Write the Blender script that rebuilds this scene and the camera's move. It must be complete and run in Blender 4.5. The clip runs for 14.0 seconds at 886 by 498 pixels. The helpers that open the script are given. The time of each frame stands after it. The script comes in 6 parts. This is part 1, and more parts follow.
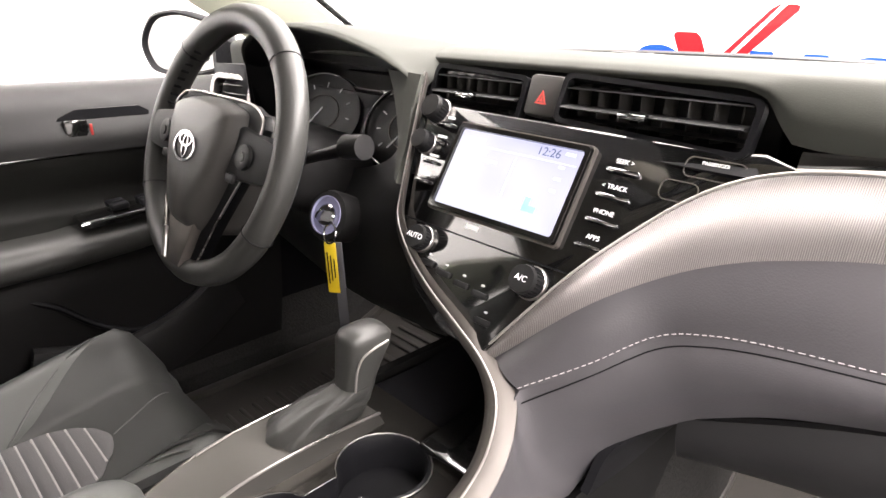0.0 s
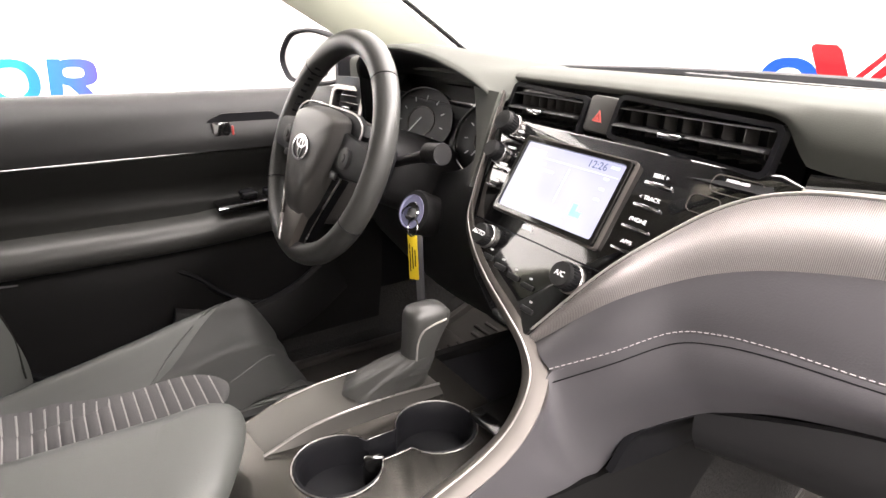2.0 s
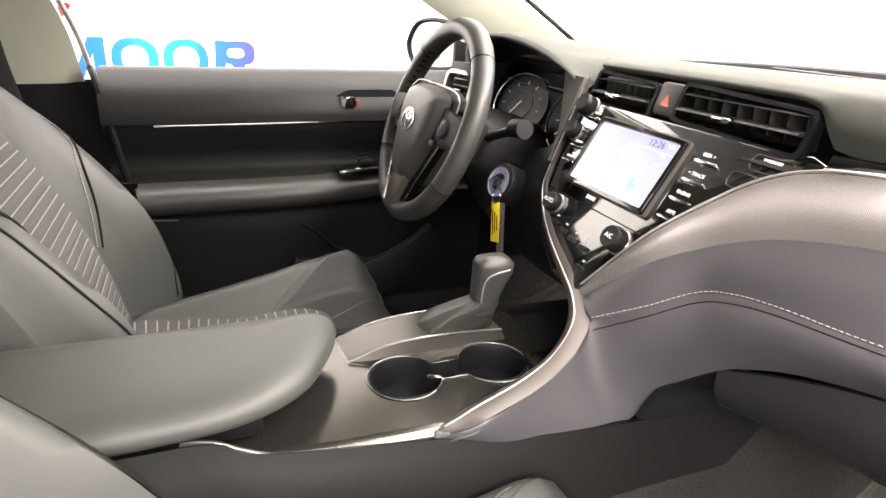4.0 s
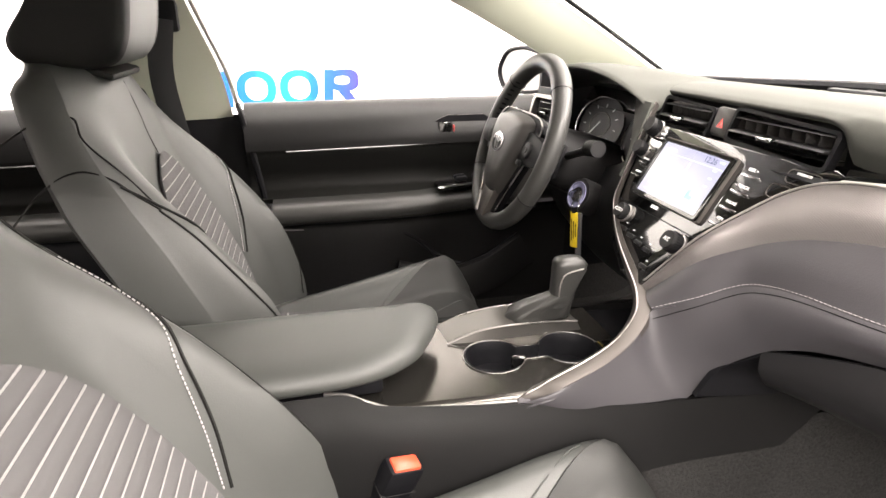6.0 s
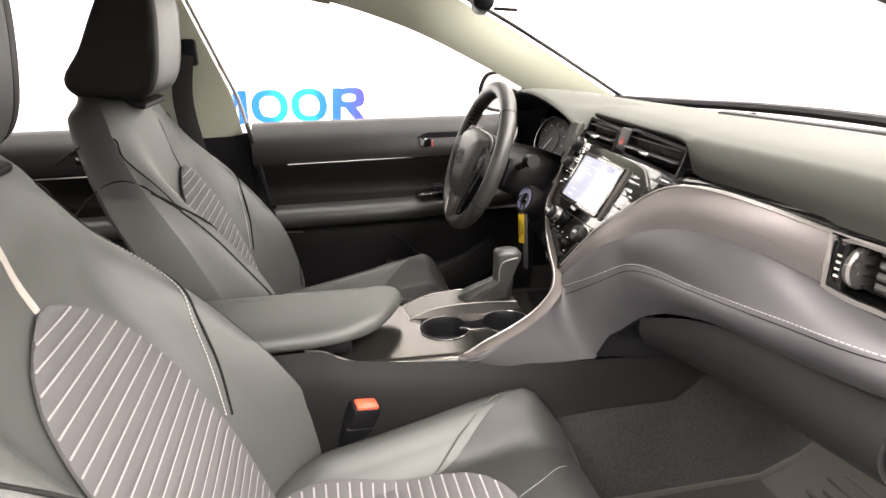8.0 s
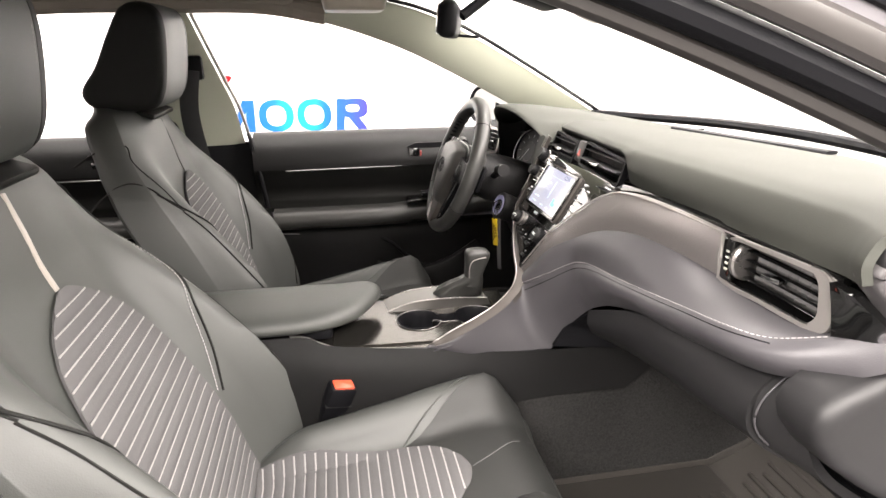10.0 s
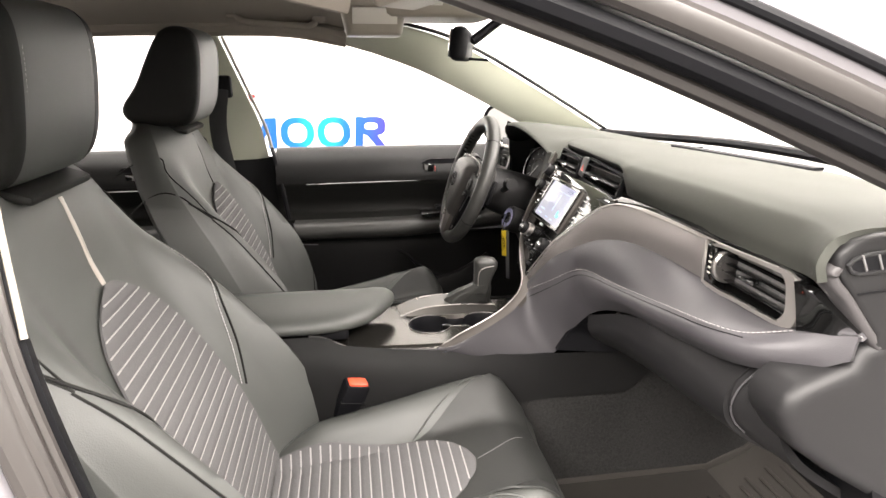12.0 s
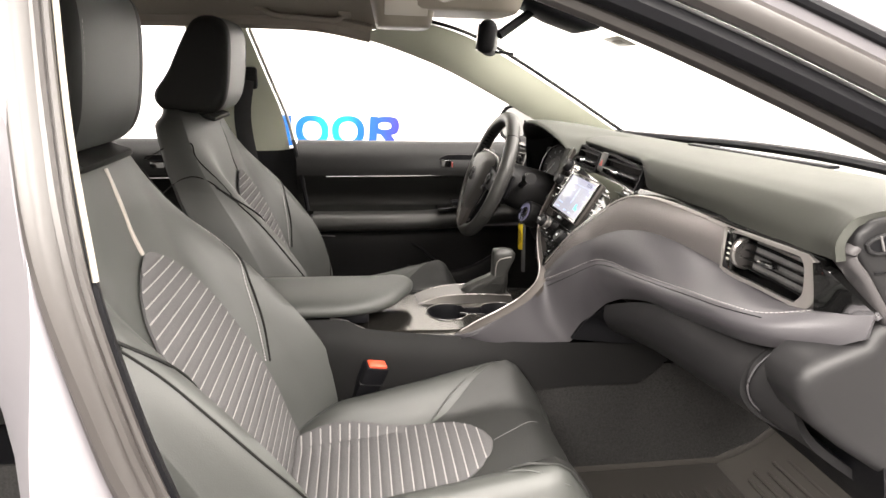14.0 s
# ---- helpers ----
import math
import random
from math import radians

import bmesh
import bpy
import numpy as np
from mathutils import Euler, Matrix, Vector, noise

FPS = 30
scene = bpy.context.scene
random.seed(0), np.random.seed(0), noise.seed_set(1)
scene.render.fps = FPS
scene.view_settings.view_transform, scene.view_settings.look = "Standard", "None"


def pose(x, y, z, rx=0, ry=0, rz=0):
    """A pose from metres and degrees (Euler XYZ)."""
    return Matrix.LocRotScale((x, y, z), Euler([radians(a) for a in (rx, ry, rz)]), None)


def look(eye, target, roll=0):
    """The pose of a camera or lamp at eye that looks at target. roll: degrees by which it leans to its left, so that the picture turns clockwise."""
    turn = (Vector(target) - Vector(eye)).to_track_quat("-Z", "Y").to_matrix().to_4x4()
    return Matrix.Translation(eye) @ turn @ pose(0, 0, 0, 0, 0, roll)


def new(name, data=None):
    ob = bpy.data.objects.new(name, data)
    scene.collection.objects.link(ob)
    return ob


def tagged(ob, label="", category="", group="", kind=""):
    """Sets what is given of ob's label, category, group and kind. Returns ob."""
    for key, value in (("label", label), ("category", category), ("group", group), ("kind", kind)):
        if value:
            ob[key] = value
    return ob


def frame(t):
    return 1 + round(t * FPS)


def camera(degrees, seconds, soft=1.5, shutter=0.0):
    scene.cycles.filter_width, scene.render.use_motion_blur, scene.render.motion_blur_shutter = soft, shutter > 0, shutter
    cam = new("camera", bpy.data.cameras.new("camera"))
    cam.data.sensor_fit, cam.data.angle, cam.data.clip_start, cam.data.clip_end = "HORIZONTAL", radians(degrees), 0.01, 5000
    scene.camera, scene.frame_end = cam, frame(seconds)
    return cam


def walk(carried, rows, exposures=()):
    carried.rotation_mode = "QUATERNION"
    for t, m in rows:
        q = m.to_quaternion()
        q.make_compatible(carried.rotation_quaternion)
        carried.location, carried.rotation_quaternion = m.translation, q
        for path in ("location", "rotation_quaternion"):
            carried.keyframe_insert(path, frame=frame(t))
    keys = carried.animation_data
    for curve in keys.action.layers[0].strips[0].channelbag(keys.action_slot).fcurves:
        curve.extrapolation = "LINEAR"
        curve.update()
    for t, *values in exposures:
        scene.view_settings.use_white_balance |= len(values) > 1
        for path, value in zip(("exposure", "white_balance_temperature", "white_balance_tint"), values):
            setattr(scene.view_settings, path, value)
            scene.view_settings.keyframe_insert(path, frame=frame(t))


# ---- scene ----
cam = camera(73.0, 14.0)
PATH = [
    (0, (0.34, -0.229, 1.046), (-0.949, 1.115, 0.318), 2.0),
    (0.5, (0.364, -0.229, 1.052), (-0.975, 1.067, 0.324), 2.1),
    (1, (0.388, -0.229, 1.062), (-1.007, 1.003, 0.33), 1.6),
    (1.5, (0.414, -0.233, 1.069), (-1.053, 0.914, 0.339), 1.3),
    (2, (0.442, -0.245, 1.068), (-1.097, 0.812, 0.349), 1.8),
    (2.5, (0.465, -0.249, 1.063), (-1.124, 0.732, 0.344), 2.7),
    (2.7, (0.479, -0.254, 1.058), (-1.126, 0.701, 0.341), 3.0),
    (4.8, (0.633, -0.251, 1.081), (-1.144, 0.282, 0.335), 2.3),
    (5, (0.651, -0.249, 1.087), (-1.142, 0.244, 0.35), 2.1),
    (5.5, (0.675, -0.265, 1.1), (-1.138, 0.158, 0.37), 1.2),
    (6, (0.71, -0.298, 1.107), (-1.109, 0.125, 0.392), -0.1),
    (6.5, (0.765, -0.31, 1.123), (-1.055, 0.116, 0.411), -0.7),
    (7, (0.834, -0.288, 1.132), (-0.996, 0.118, 0.435), -0.5),
    (7.5, (0.893, -0.263, 1.142), (-0.945, 0.12, 0.452), -0.7),
    (8, (0.938, -0.249, 1.151), (-0.906, 0.123, 0.473), -0.7),
    (8.5, (0.978, -0.236, 1.157), (-0.873, 0.131, 0.494), -0.8),
    (11, (1.098, -0.199, 1.177), (-0.773, 0.122, 0.549), 0.1),
    (11.5, (1.116, -0.201, 1.178), (-0.767, 0.103, 0.574), 0.0),
    (12, (1.137, -0.208, 1.175), (-0.75, 0.087, 0.584), 0.0),
    (12.5, (1.153, -0.21, 1.174), (-0.737, 0.082, 0.588), 0.0),
    (13, (1.163, -0.212, 1.171), (-0.728, 0.087, 0.592), 0.2),
    (13.5, (1.167, -0.211, 1.166), (-0.725, 0.095, 0.596), 0.6),
    (14, (1.17, -0.243, 1.15), (-0.726, 0.036, 0.577), 1.5),
]
walk(cam, [(t, look(eye, target, roll)) for t, eye, target, roll in PATH], [(0, 0.83, 6450, 14), (2.5, 0.79, 6500, 14), (5, 0.76, 6700, 13), (8.5, 0.41, 6550, 13), (11, 0.30, 6550, 12), (14, 0.16, 6600, 11)])

# ---- world and light ----
world = bpy.data.worlds.new("world")
scene.world = world
world.use_nodes = True
world.node_tree.nodes["Background"].inputs[0].default_value = (1.0, 1.0, 1.0, 1)
world.node_tree.nodes["Background"].inputs[1].default_value = 0.2
scene.view_settings.exposure = 0.0
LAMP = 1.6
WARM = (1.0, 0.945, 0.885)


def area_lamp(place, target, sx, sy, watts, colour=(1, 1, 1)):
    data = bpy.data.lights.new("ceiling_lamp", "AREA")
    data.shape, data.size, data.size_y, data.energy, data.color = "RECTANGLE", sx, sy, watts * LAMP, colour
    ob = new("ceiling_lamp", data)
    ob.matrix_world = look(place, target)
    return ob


# broad overhead lamp, out of view, assumed for the room
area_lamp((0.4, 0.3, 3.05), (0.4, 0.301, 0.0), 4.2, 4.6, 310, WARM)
# three more unseen lamps added as fill: right, rear right and front
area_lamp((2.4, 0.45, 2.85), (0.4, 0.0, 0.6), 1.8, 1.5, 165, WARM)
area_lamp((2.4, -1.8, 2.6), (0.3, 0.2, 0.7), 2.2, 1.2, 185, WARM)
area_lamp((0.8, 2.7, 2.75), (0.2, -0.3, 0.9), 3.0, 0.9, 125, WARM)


# ---- materials ----
def material(name, colour, rough=0.5, metal=0.0, grain=0.0, scale=400.0, bump=0.0, vary=0.06, mottle=6.0, spec=0.5, coat=0.0):
    m = bpy.data.materials.new(name)
    m.use_nodes = True
    nt = m.node_tree
    b = nt.nodes["Principled BSDF"]
    b.inputs["Metallic"].default_value = metal
    b.inputs["Specular IOR Level"].default_value = spec
    b.inputs["Coat Weight"].default_value = coat
    b.inputs["Coat Roughness"].default_value = 0.05
    tc = nt.nodes.new("ShaderNodeTexCoord")
    big = nt.nodes.new("ShaderNodeTexNoise")
    big.inputs["Scale"].default_value, big.inputs["Detail"].default_value = mottle, 4
    fine = nt.nodes.new("ShaderNodeTexNoise")
    fine.inputs["Scale"].default_value, fine.inputs["Detail"].default_value = scale, 3
    for n in (big, fine):
        nt.links.new(tc.outputs["Object"], n.inputs["Vector"])
    mixed = nt.nodes.new("ShaderNodeMath")
    mixed.operation = "MULTIPLY_ADD"
    mixed.inputs[1].default_value = grain
    nt.links.new(fine.outputs["Fac"], mixed.inputs[0])
    spread = nt.nodes.new("ShaderNodeMapRange")
    spread.inputs["To Min"].default_value, spread.inputs["To Max"].default_value = 1 - vary - grain / 2, 1 + vary - grain / 2
    nt.links.new(big.outputs["Fac"], spread.inputs["Value"])
    nt.links.new(spread.outputs["Result"], mixed.inputs[2])
    col = nt.nodes.new("ShaderNodeVectorMath")
    col.operation = "SCALE"
    col.inputs[0].default_value = colour
    nt.links.new(mixed.outputs["Value"], col.inputs["Scale"])
    nt.links.new(col.outputs["Vector"], b.inputs["Base Color"])
    rg = nt.nodes.new("ShaderNodeMapRange")
    rg.inputs["To Min"].default_value, rg.inputs["To Max"].default_value = max(rough - 0.06, 0.02), min(rough + 0.06, 1)
    nt.links.new(big.outputs["Fac"], rg.inputs["Value"])
    nt.links.new(rg.outputs["Result"], b.inputs["Roughness"])
    if bump:
        bp = nt.nodes.new("ShaderNodeBump")
        bp.inputs["Strength"].default_value, bp.inputs["Distance"].default_value = bump, 0.002
        nt.links.new(fine.outputs["Fac"], bp.inputs["Height"])
        nt.links.new(bp.outputs["Normal"], b.inputs["Normal"])
    return m


def leather(name, colour, rough=0.42, cell=620.0, spec=0.5):
    """Pebbled leather: a cell pattern as relief."""
    m = material(name, colour, rough, scale=cell, vary=0.08, mottle=5, spec=spec)
    nt = m.node_tree
    b = nt.nodes["Principled BSDF"]
    tc = nt.nodes["Texture Coordinate"]
    vor = nt.nodes.new("ShaderNodeTexVoronoi")
    vor.inputs["Scale"].default_value = cell
    nt.links.new(tc.outputs["Object"], vor.inputs["Vector"])
    bp = nt.nodes.new("ShaderNodeBump")
    bp.inputs["Strength"].default_value, bp.inputs["Distance"].default_value = 0.10, 0.0008
    nt.links.new(vor.outputs["Distance"], bp.inputs["Height"])
    nt.links.new(bp.outputs["Normal"], b.inputs["Normal"])
    return m


def ribbed(name, colour, rough, metal, across, lines):
    """A satin panel with very fine parallel ribs."""
    m = material(name, colour, rough, metal, vary=0.05, mottle=9)
    nt = m.node_tree
    tc = nt.nodes["Texture Coordinate"]
    wave = nt.nodes.new("ShaderNodeTexWave")
    wave.bands_direction = across
    wave.inputs["Scale"].default_value = lines
    nt.links.new(tc.outputs["Object"], wave.inputs["Vector"])
    bp = nt.nodes.new("ShaderNodeBump")
    bp.inputs["Strength"].default_value, bp.inputs["Distance"].default_value = 0.5, 0.0008
    nt.links.new(wave.outputs["Fac"], bp.inputs["Height"])
    nt.links.new(bp.outputs["Normal"], nt.nodes["Principled BSDF"].inputs["Normal"])
    # rib shading put into the base colour: grooves darker, crests lighter
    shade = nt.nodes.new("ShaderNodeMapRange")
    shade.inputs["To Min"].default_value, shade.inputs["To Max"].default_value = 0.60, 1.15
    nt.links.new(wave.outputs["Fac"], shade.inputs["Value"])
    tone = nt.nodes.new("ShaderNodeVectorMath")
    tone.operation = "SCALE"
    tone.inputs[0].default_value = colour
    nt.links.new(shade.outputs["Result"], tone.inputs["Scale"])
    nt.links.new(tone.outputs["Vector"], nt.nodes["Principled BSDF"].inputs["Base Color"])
    return m


def glow(name, colour, strength):
    m = bpy.data.materials.new(name)
    m.use_nodes = True
    b = m.node_tree.nodes["Principled BSDF"]
    b.inputs["Base Color"].default_value = (*colour, 1)
    b.inputs["Emission Color"].default_value = (*colour, 1)
    b.inputs["Emission Strength"].default_value = strength
    b.inputs["Roughness"].default_value = 0.15
    return m


def pane_glass(name, tint=(1, 1, 1)):
    m = bpy.data.materials.new(name)
    m.use_nodes = True
    nt = m.node_tree
    nt.nodes.clear()
    out = nt.nodes.new("ShaderNodeOutputMaterial")
    mix = nt.nodes.new("ShaderNodeMixShader")
    clear = nt.nodes.new("ShaderNodeBsdfTransparent")
    clear.inputs[0].default_value = (*tint, 1)
    gloss = nt.nodes.new("ShaderNodeBsdfGlossy")
    gloss.inputs["Roughness"].default_value = 0.02
    facing = nt.nodes.new("ShaderNodeLayerWeight")
    facing.inputs[0].default_value = 0.08
    power = nt.nodes.new("ShaderNodeMath")
    power.operation, power.inputs[1].default_value = "MULTIPLY", 0.35
    nt.links.new(facing.outputs["Facing"], power.inputs[0])
    nt.links.new(power.outputs[0], mix.inputs[0])
    nt.links.new(clear.outputs[0], mix.inputs[1])
    nt.links.new(gloss.outputs[0], mix.inputs[2])
    nt.links.new(mix.outputs[0], out.inputs[0])
    return m


M_PAD = material("soft_dash_plastic", (0.042, 0.0435, 0.0378), 0.72, grain=0.10, scale=900, bump=0.07, spec=0.22)
M_PLASTIC = material("grey_plastic", (0.0085, 0.0083, 0.0085), 0.48, grain=0.1, scale=800, bump=0.12, spec=0.2)
M_CONSOLE = material("matt_console_plastic", (0.0055, 0.0054, 0.0054), 0.55, grain=0.1, scale=800, bump=0.12, spec=0.12)
# lit copy of the end panel's mauve plastic, paler for the corner post
M_POST_LIT = material("lit_mauve_plastic", (0.050, 0.047, 0.048), 0.5, grain=0.1, scale=800, bump=0.06, spec=0.3)
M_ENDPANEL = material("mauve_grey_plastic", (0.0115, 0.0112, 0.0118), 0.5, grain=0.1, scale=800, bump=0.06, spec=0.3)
M_DARK = material("black_plastic", (0.005, 0.005, 0.006), 0.5, grain=0.1, scale=700, bump=0.1, spec=0.13)
M_LEATHER = leather("black_leather", (0.0325, 0.0345, 0.0318), 0.54, spec=0.6)
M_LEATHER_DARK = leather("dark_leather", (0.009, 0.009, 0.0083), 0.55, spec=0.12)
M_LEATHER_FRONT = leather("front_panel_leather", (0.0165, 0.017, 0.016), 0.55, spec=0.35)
M_PADLEATHER = leather("dash_leather", (0.046, 0.0435, 0.0475), 0.42, spec=0.55)
M_WHEEL = leather("wheel_leather", (0.027, 0.027, 0.0255), 0.42, spec=0.42)
M_HUB = material("satin_hub_plastic", (0.038, 0.036, 0.034), 0.46, grain=0.1, scale=800, bump=0.06, spec=0.35)
M_CLOTH = material("ribbed_cloth", (0.076, 0.074, 0.075), 0.8, grain=0.3, scale=1200, bump=0.4, spec=0.2)
M_RIB = material("light_rib_thread", (0.21, 0.203, 0.20), 0.7, grain=0.2, scale=1500)
M_THREAD = material("white_thread", (0.36, 0.34, 0.34), 0.7, scale=1500)
# pale colour for the light caught along the passenger seat's fold
M_FOLD_LIGHT = material("fold_highlight", (0.30, 0.27, 0.245), 0.45, scale=900)
M_PIANO = material("gloss_black", (0.004, 0.004, 0.004), 0.07, vary=0.02, spec=0.9, coat=0.8)
M_DECK = material("dark_satin_cover", (0.068, 0.064, 0.058), 0.19, 0.85, vary=0.04, mottle=10, spec=0.7)
M_SILVER = material("satin_silver", (0.30, 0.285, 0.275), 0.28, 0.9, vary=0.04, mottle=12)
M_CHROME = material("chrome", (0.5, 0.5, 0.51), 0.10, 1.0, vary=0.02)
M_CHAMPAGNE = material("champagne_satin", (0.40, 0.378, 0.36), 0.36, 0.75, vary=0.04, mottle=12)
M_PLINTH = material("satin_plinth", (0.090, 0.086, 0.080), 0.30, 0.75, vary=0.04, mottle=10)
M_BRONZE = material("satin_bronze", (0.078, 0.070, 0.064), 0.50, 0.55, vary=0.05)
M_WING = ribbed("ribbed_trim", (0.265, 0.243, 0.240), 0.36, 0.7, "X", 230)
M_LINER = material("headliner_cloth", (0.22, 0.197, 0.17), 0.9, grain=0.15, scale=900, bump=0.2, spec=0.1)
M_PILLAR = material("pillar_plastic", (0.37, 0.38, 0.305), 0.6, grain=0.08, scale=900, bump=0.15)
M_CARPET = material("carpet", (0.020, 0.0195, 0.019), 0.95, grain=1.5, scale=230, bump=1.0, vary=0.25, spec=0.08)
M_RUBBER = material("rubber_mat", (0.034, 0.031, 0.028), 0.42, grain=0.1, scale=600, bump=0.1, spec=0.55)
M_SEAL = material("door_seal", (0.030, 0.027, 0.0255), 0.40, scale=500)
M_PAINT = material("silver_paint", (0.19, 0.182, 0.195), 0.42, 0.4, vary=0.02, coat=0.1)
M_BELT = material("belt_webbing", (0.012, 0.012, 0.013), 0.7, grain=0.3, scale=900, bump=0.3)
M_RED = material("red_plastic", (0.25, 0.02, 0.016), 0.4)
M_BUCKLE = material("buckle_button", (0.5, 0.06, 0.025), 0.35)
M_YELLOW = material("yellow_tag", (0.5, 0.36, 0.01), 0.45)
M_CLEAR = material("clear_strip", (0.06, 0.06, 0.065), 0.15, spec=0.7)
# printed marks, with a faint glow added to the ink
M_WHITE_INK = glow("glowing_white_ink", (0.8, 0.8, 0.8), 0.15)
M_RED_INK = glow("glowing_red_ink", (0.5, 0.07, 0.06), 0.05)
M_WALL = material("white_wall", (0.86, 0.86, 0.85), 0.7, vary=0.02, mottle=1.5)
# for the unseen right and back walls: grey limits their bounce light
M_WALL_GREY = material("low_bounce_grey", (0.30, 0.295, 0.29), 0.8, vary=0.05, mottle=1.5)
M_FLOOR = material("grey_floor", (0.16, 0.158, 0.155), 0.35, vary=0.08, mottle=2)
M_FIN = material("satin_grey_fin", (0.16, 0.155, 0.155), 0.4, 0.2)
M_GLASS = pane_glass("clear_glass")
M_MIRROR = material("mirror_face", (0.9, 0.9, 0.9), 0.03, 1.0, vary=0.0)
M_LAMPLENS = material("lamp_lens", (0.50, 0.48, 0.43), 0.3)
M_BEIGE = material("beige_plastic", (0.27, 0.245, 0.205), 0.5, scale=700, bump=0.1)


def screen_material():
    """The lit screen: white fading to lavender."""
    m = glow("lit_screen", (0.8, 0.8, 0.95), 0.62)
    nt = m.node_tree
    tc = nt.nodes.new("ShaderNodeTexCoord")
    no = nt.nodes.new("ShaderNodeTexNoise")
    no.inputs["Scale"].default_value = 6
    ramp = nt.nodes.new("ShaderNodeValToRGB")
    ramp.color_ramp.elements[0].position, ramp.color_ramp.elements[0].color = 0.38, (0.60, 0.61, 0.95, 1)
    ramp.color_ramp.elements[1].position, ramp.color_ramp.elements[1].color = 0.6, (0.95, 0.95, 1, 1)
    nt.links.new(tc.outputs["Object"], no.inputs["Vector"])
    nt.links.new(no.outputs["Fac"], ramp.inputs["Fac"])
    b = nt.nodes["Principled BSDF"]
    b.inputs["Base Color"].default_value = (0.02, 0.02, 0.03, 1)
    nt.links.new(ramp.outputs["Color"], b.inputs["Emission Color"])
    return m


M_SCREEN = screen_material()


def sign_material(name, stops, axis, lo, hi):
    """Painted sign colour that shades along one axis of the wall."""
    m = material(name, (1, 1, 1), 0.6, spec=0.1)
    nt = m.node_tree
    tc = nt.nodes["Texture Coordinate"]
    sep = nt.nodes.new("ShaderNodeSeparateXYZ")
    nt.links.new(tc.outputs["Object"], sep.inputs[0])
    mr = nt.nodes.new("ShaderNodeMapRange")
    mr.inputs["From Min"].default_value, mr.inputs["From Max"].default_value = lo, hi
    nt.links.new(sep.outputs[axis], mr.inputs["Value"])
    ramp = nt.nodes.new("ShaderNodeValToRGB")
    e = ramp.color_ramp.elements
    e[0].position, e[0].color = stops[0][0], (*stops[0][1], 1)
    e[1].position, e[1].color = stops[-1][0], (*stops[-1][1], 1)
    for p, c in stops[1:-1]:
        e.new(p).color = (*c, 1)
    nt.links.new(mr.outputs["Result"], ramp.inputs["Fac"])
    nt.links.new(ramp.outputs["Color"], nt.nodes["Principled BSDF"].inputs["Base Color"])
    return m


M_SIGN_SIDE = sign_material("sign_blue_cyan", [(0, (0.01, 0.05, 0.30)), (0.30, (0.012, 0.09, 0.36)), (0.42, (0.012, 0.12, 0.40)), (0.53, (0.012, 0.30, 0.40)), (0.62, (0.012, 0.26, 0.39)), (0.72, (0.012, 0.10, 0.36)), (0.86, (0.022, 0.07, 0.34)), (1, (0.05, 0.035, 0.28))], 1, -0.95, 0.05)
M_SIGN_FRONT = material("sign_blue", (0.004, 0.035, 0.22), 0.6, spec=0.1)
M_SIGN_RED = material("sign_red", (0.22, 0.005, 0.008), 0.6, spec=0.1)


# ---- mesh helpers ----
def V(*a):
    return Vector(a)


def curve(points, n=8, closed=False):
    """Points along a smooth curve through the given ones, n to a span."""
    p = [Vector(q) for q in points]
    k = len(p)
    out = []
    for i in range(k if closed else k - 1):
        if closed:
            a, b, c, d = p[i - 1], p[i], p[(i + 1) % k], p[(i + 2) % k]
        else:
            b, c = p[i], p[i + 1]
            a = p[i - 1] if i else b * 2 - c
            d = p[i + 2] if i + 2 < k else c * 2 - b
        for j in range(n):
            t = j / n
            out.append(0.5 * (2 * b + (c - a) * t + (2 * a - 5 * b + 4 * c - d) * t * t + (3 * b - a - 3 * c + d) * t ** 3))
    if not closed:
        out.append(p[-1])
    return out


def skin(rows, wrap=False, cap=False, loop=False):
    """A bmesh over rows of points. wrap: each row is a ring; loop: the last row meets the first; cap: close the end rings."""
    bm = bmesh.new()
    vs = [[bm.verts.new(q) for q in row] for row in rows]
    n = len(rows[0])
    for i in range(len(rows) if loop else len(rows) - 1):
        a, b = vs[i], vs[(i + 1) % len(rows)]
        for j in range(n if wrap else n - 1):
            k = (j + 1) % n
            bm.faces.new((a[j], a[k], b[k], b[j]))
    if cap and wrap:
        bm.faces.new(vs[0][::-1])
        bm.faces.new(vs[-1])
    bmesh.ops.recalc_face_normals(bm, faces=bm.faces)
    return bm


def patch(ctrl, nu=6, nv=6, thick=0.0):
    """A smooth sheet through a small lattice of control points, with thickness behind it."""
    rows = [curve(r, nu) for r in ctrl]
    cols = [curve([r[j] for r in rows], nv) for j in range(len(rows[0]))]
    grid = [[c[i] for c in cols] for i in range(len(cols[0]))]
    if not thick:
        return skin(grid)
    return shell(grid, thick)


def normals(grid):
    out = []
    for i, row in enumerate(grid):
        o = []
        for j, _ in enumerate(row):
            a = grid[min(i + 1, len(grid) - 1)][j] - grid[max(i - 1, 0)][j]
            b = row[min(j + 1, len(row) - 1)] - row[max(j - 1, 0)]
            n = a.cross(b)
            o.append(n.normalized() if n.length > 1e-12 else Vector((0, 0, 1)))
        out.append(o)
    return out


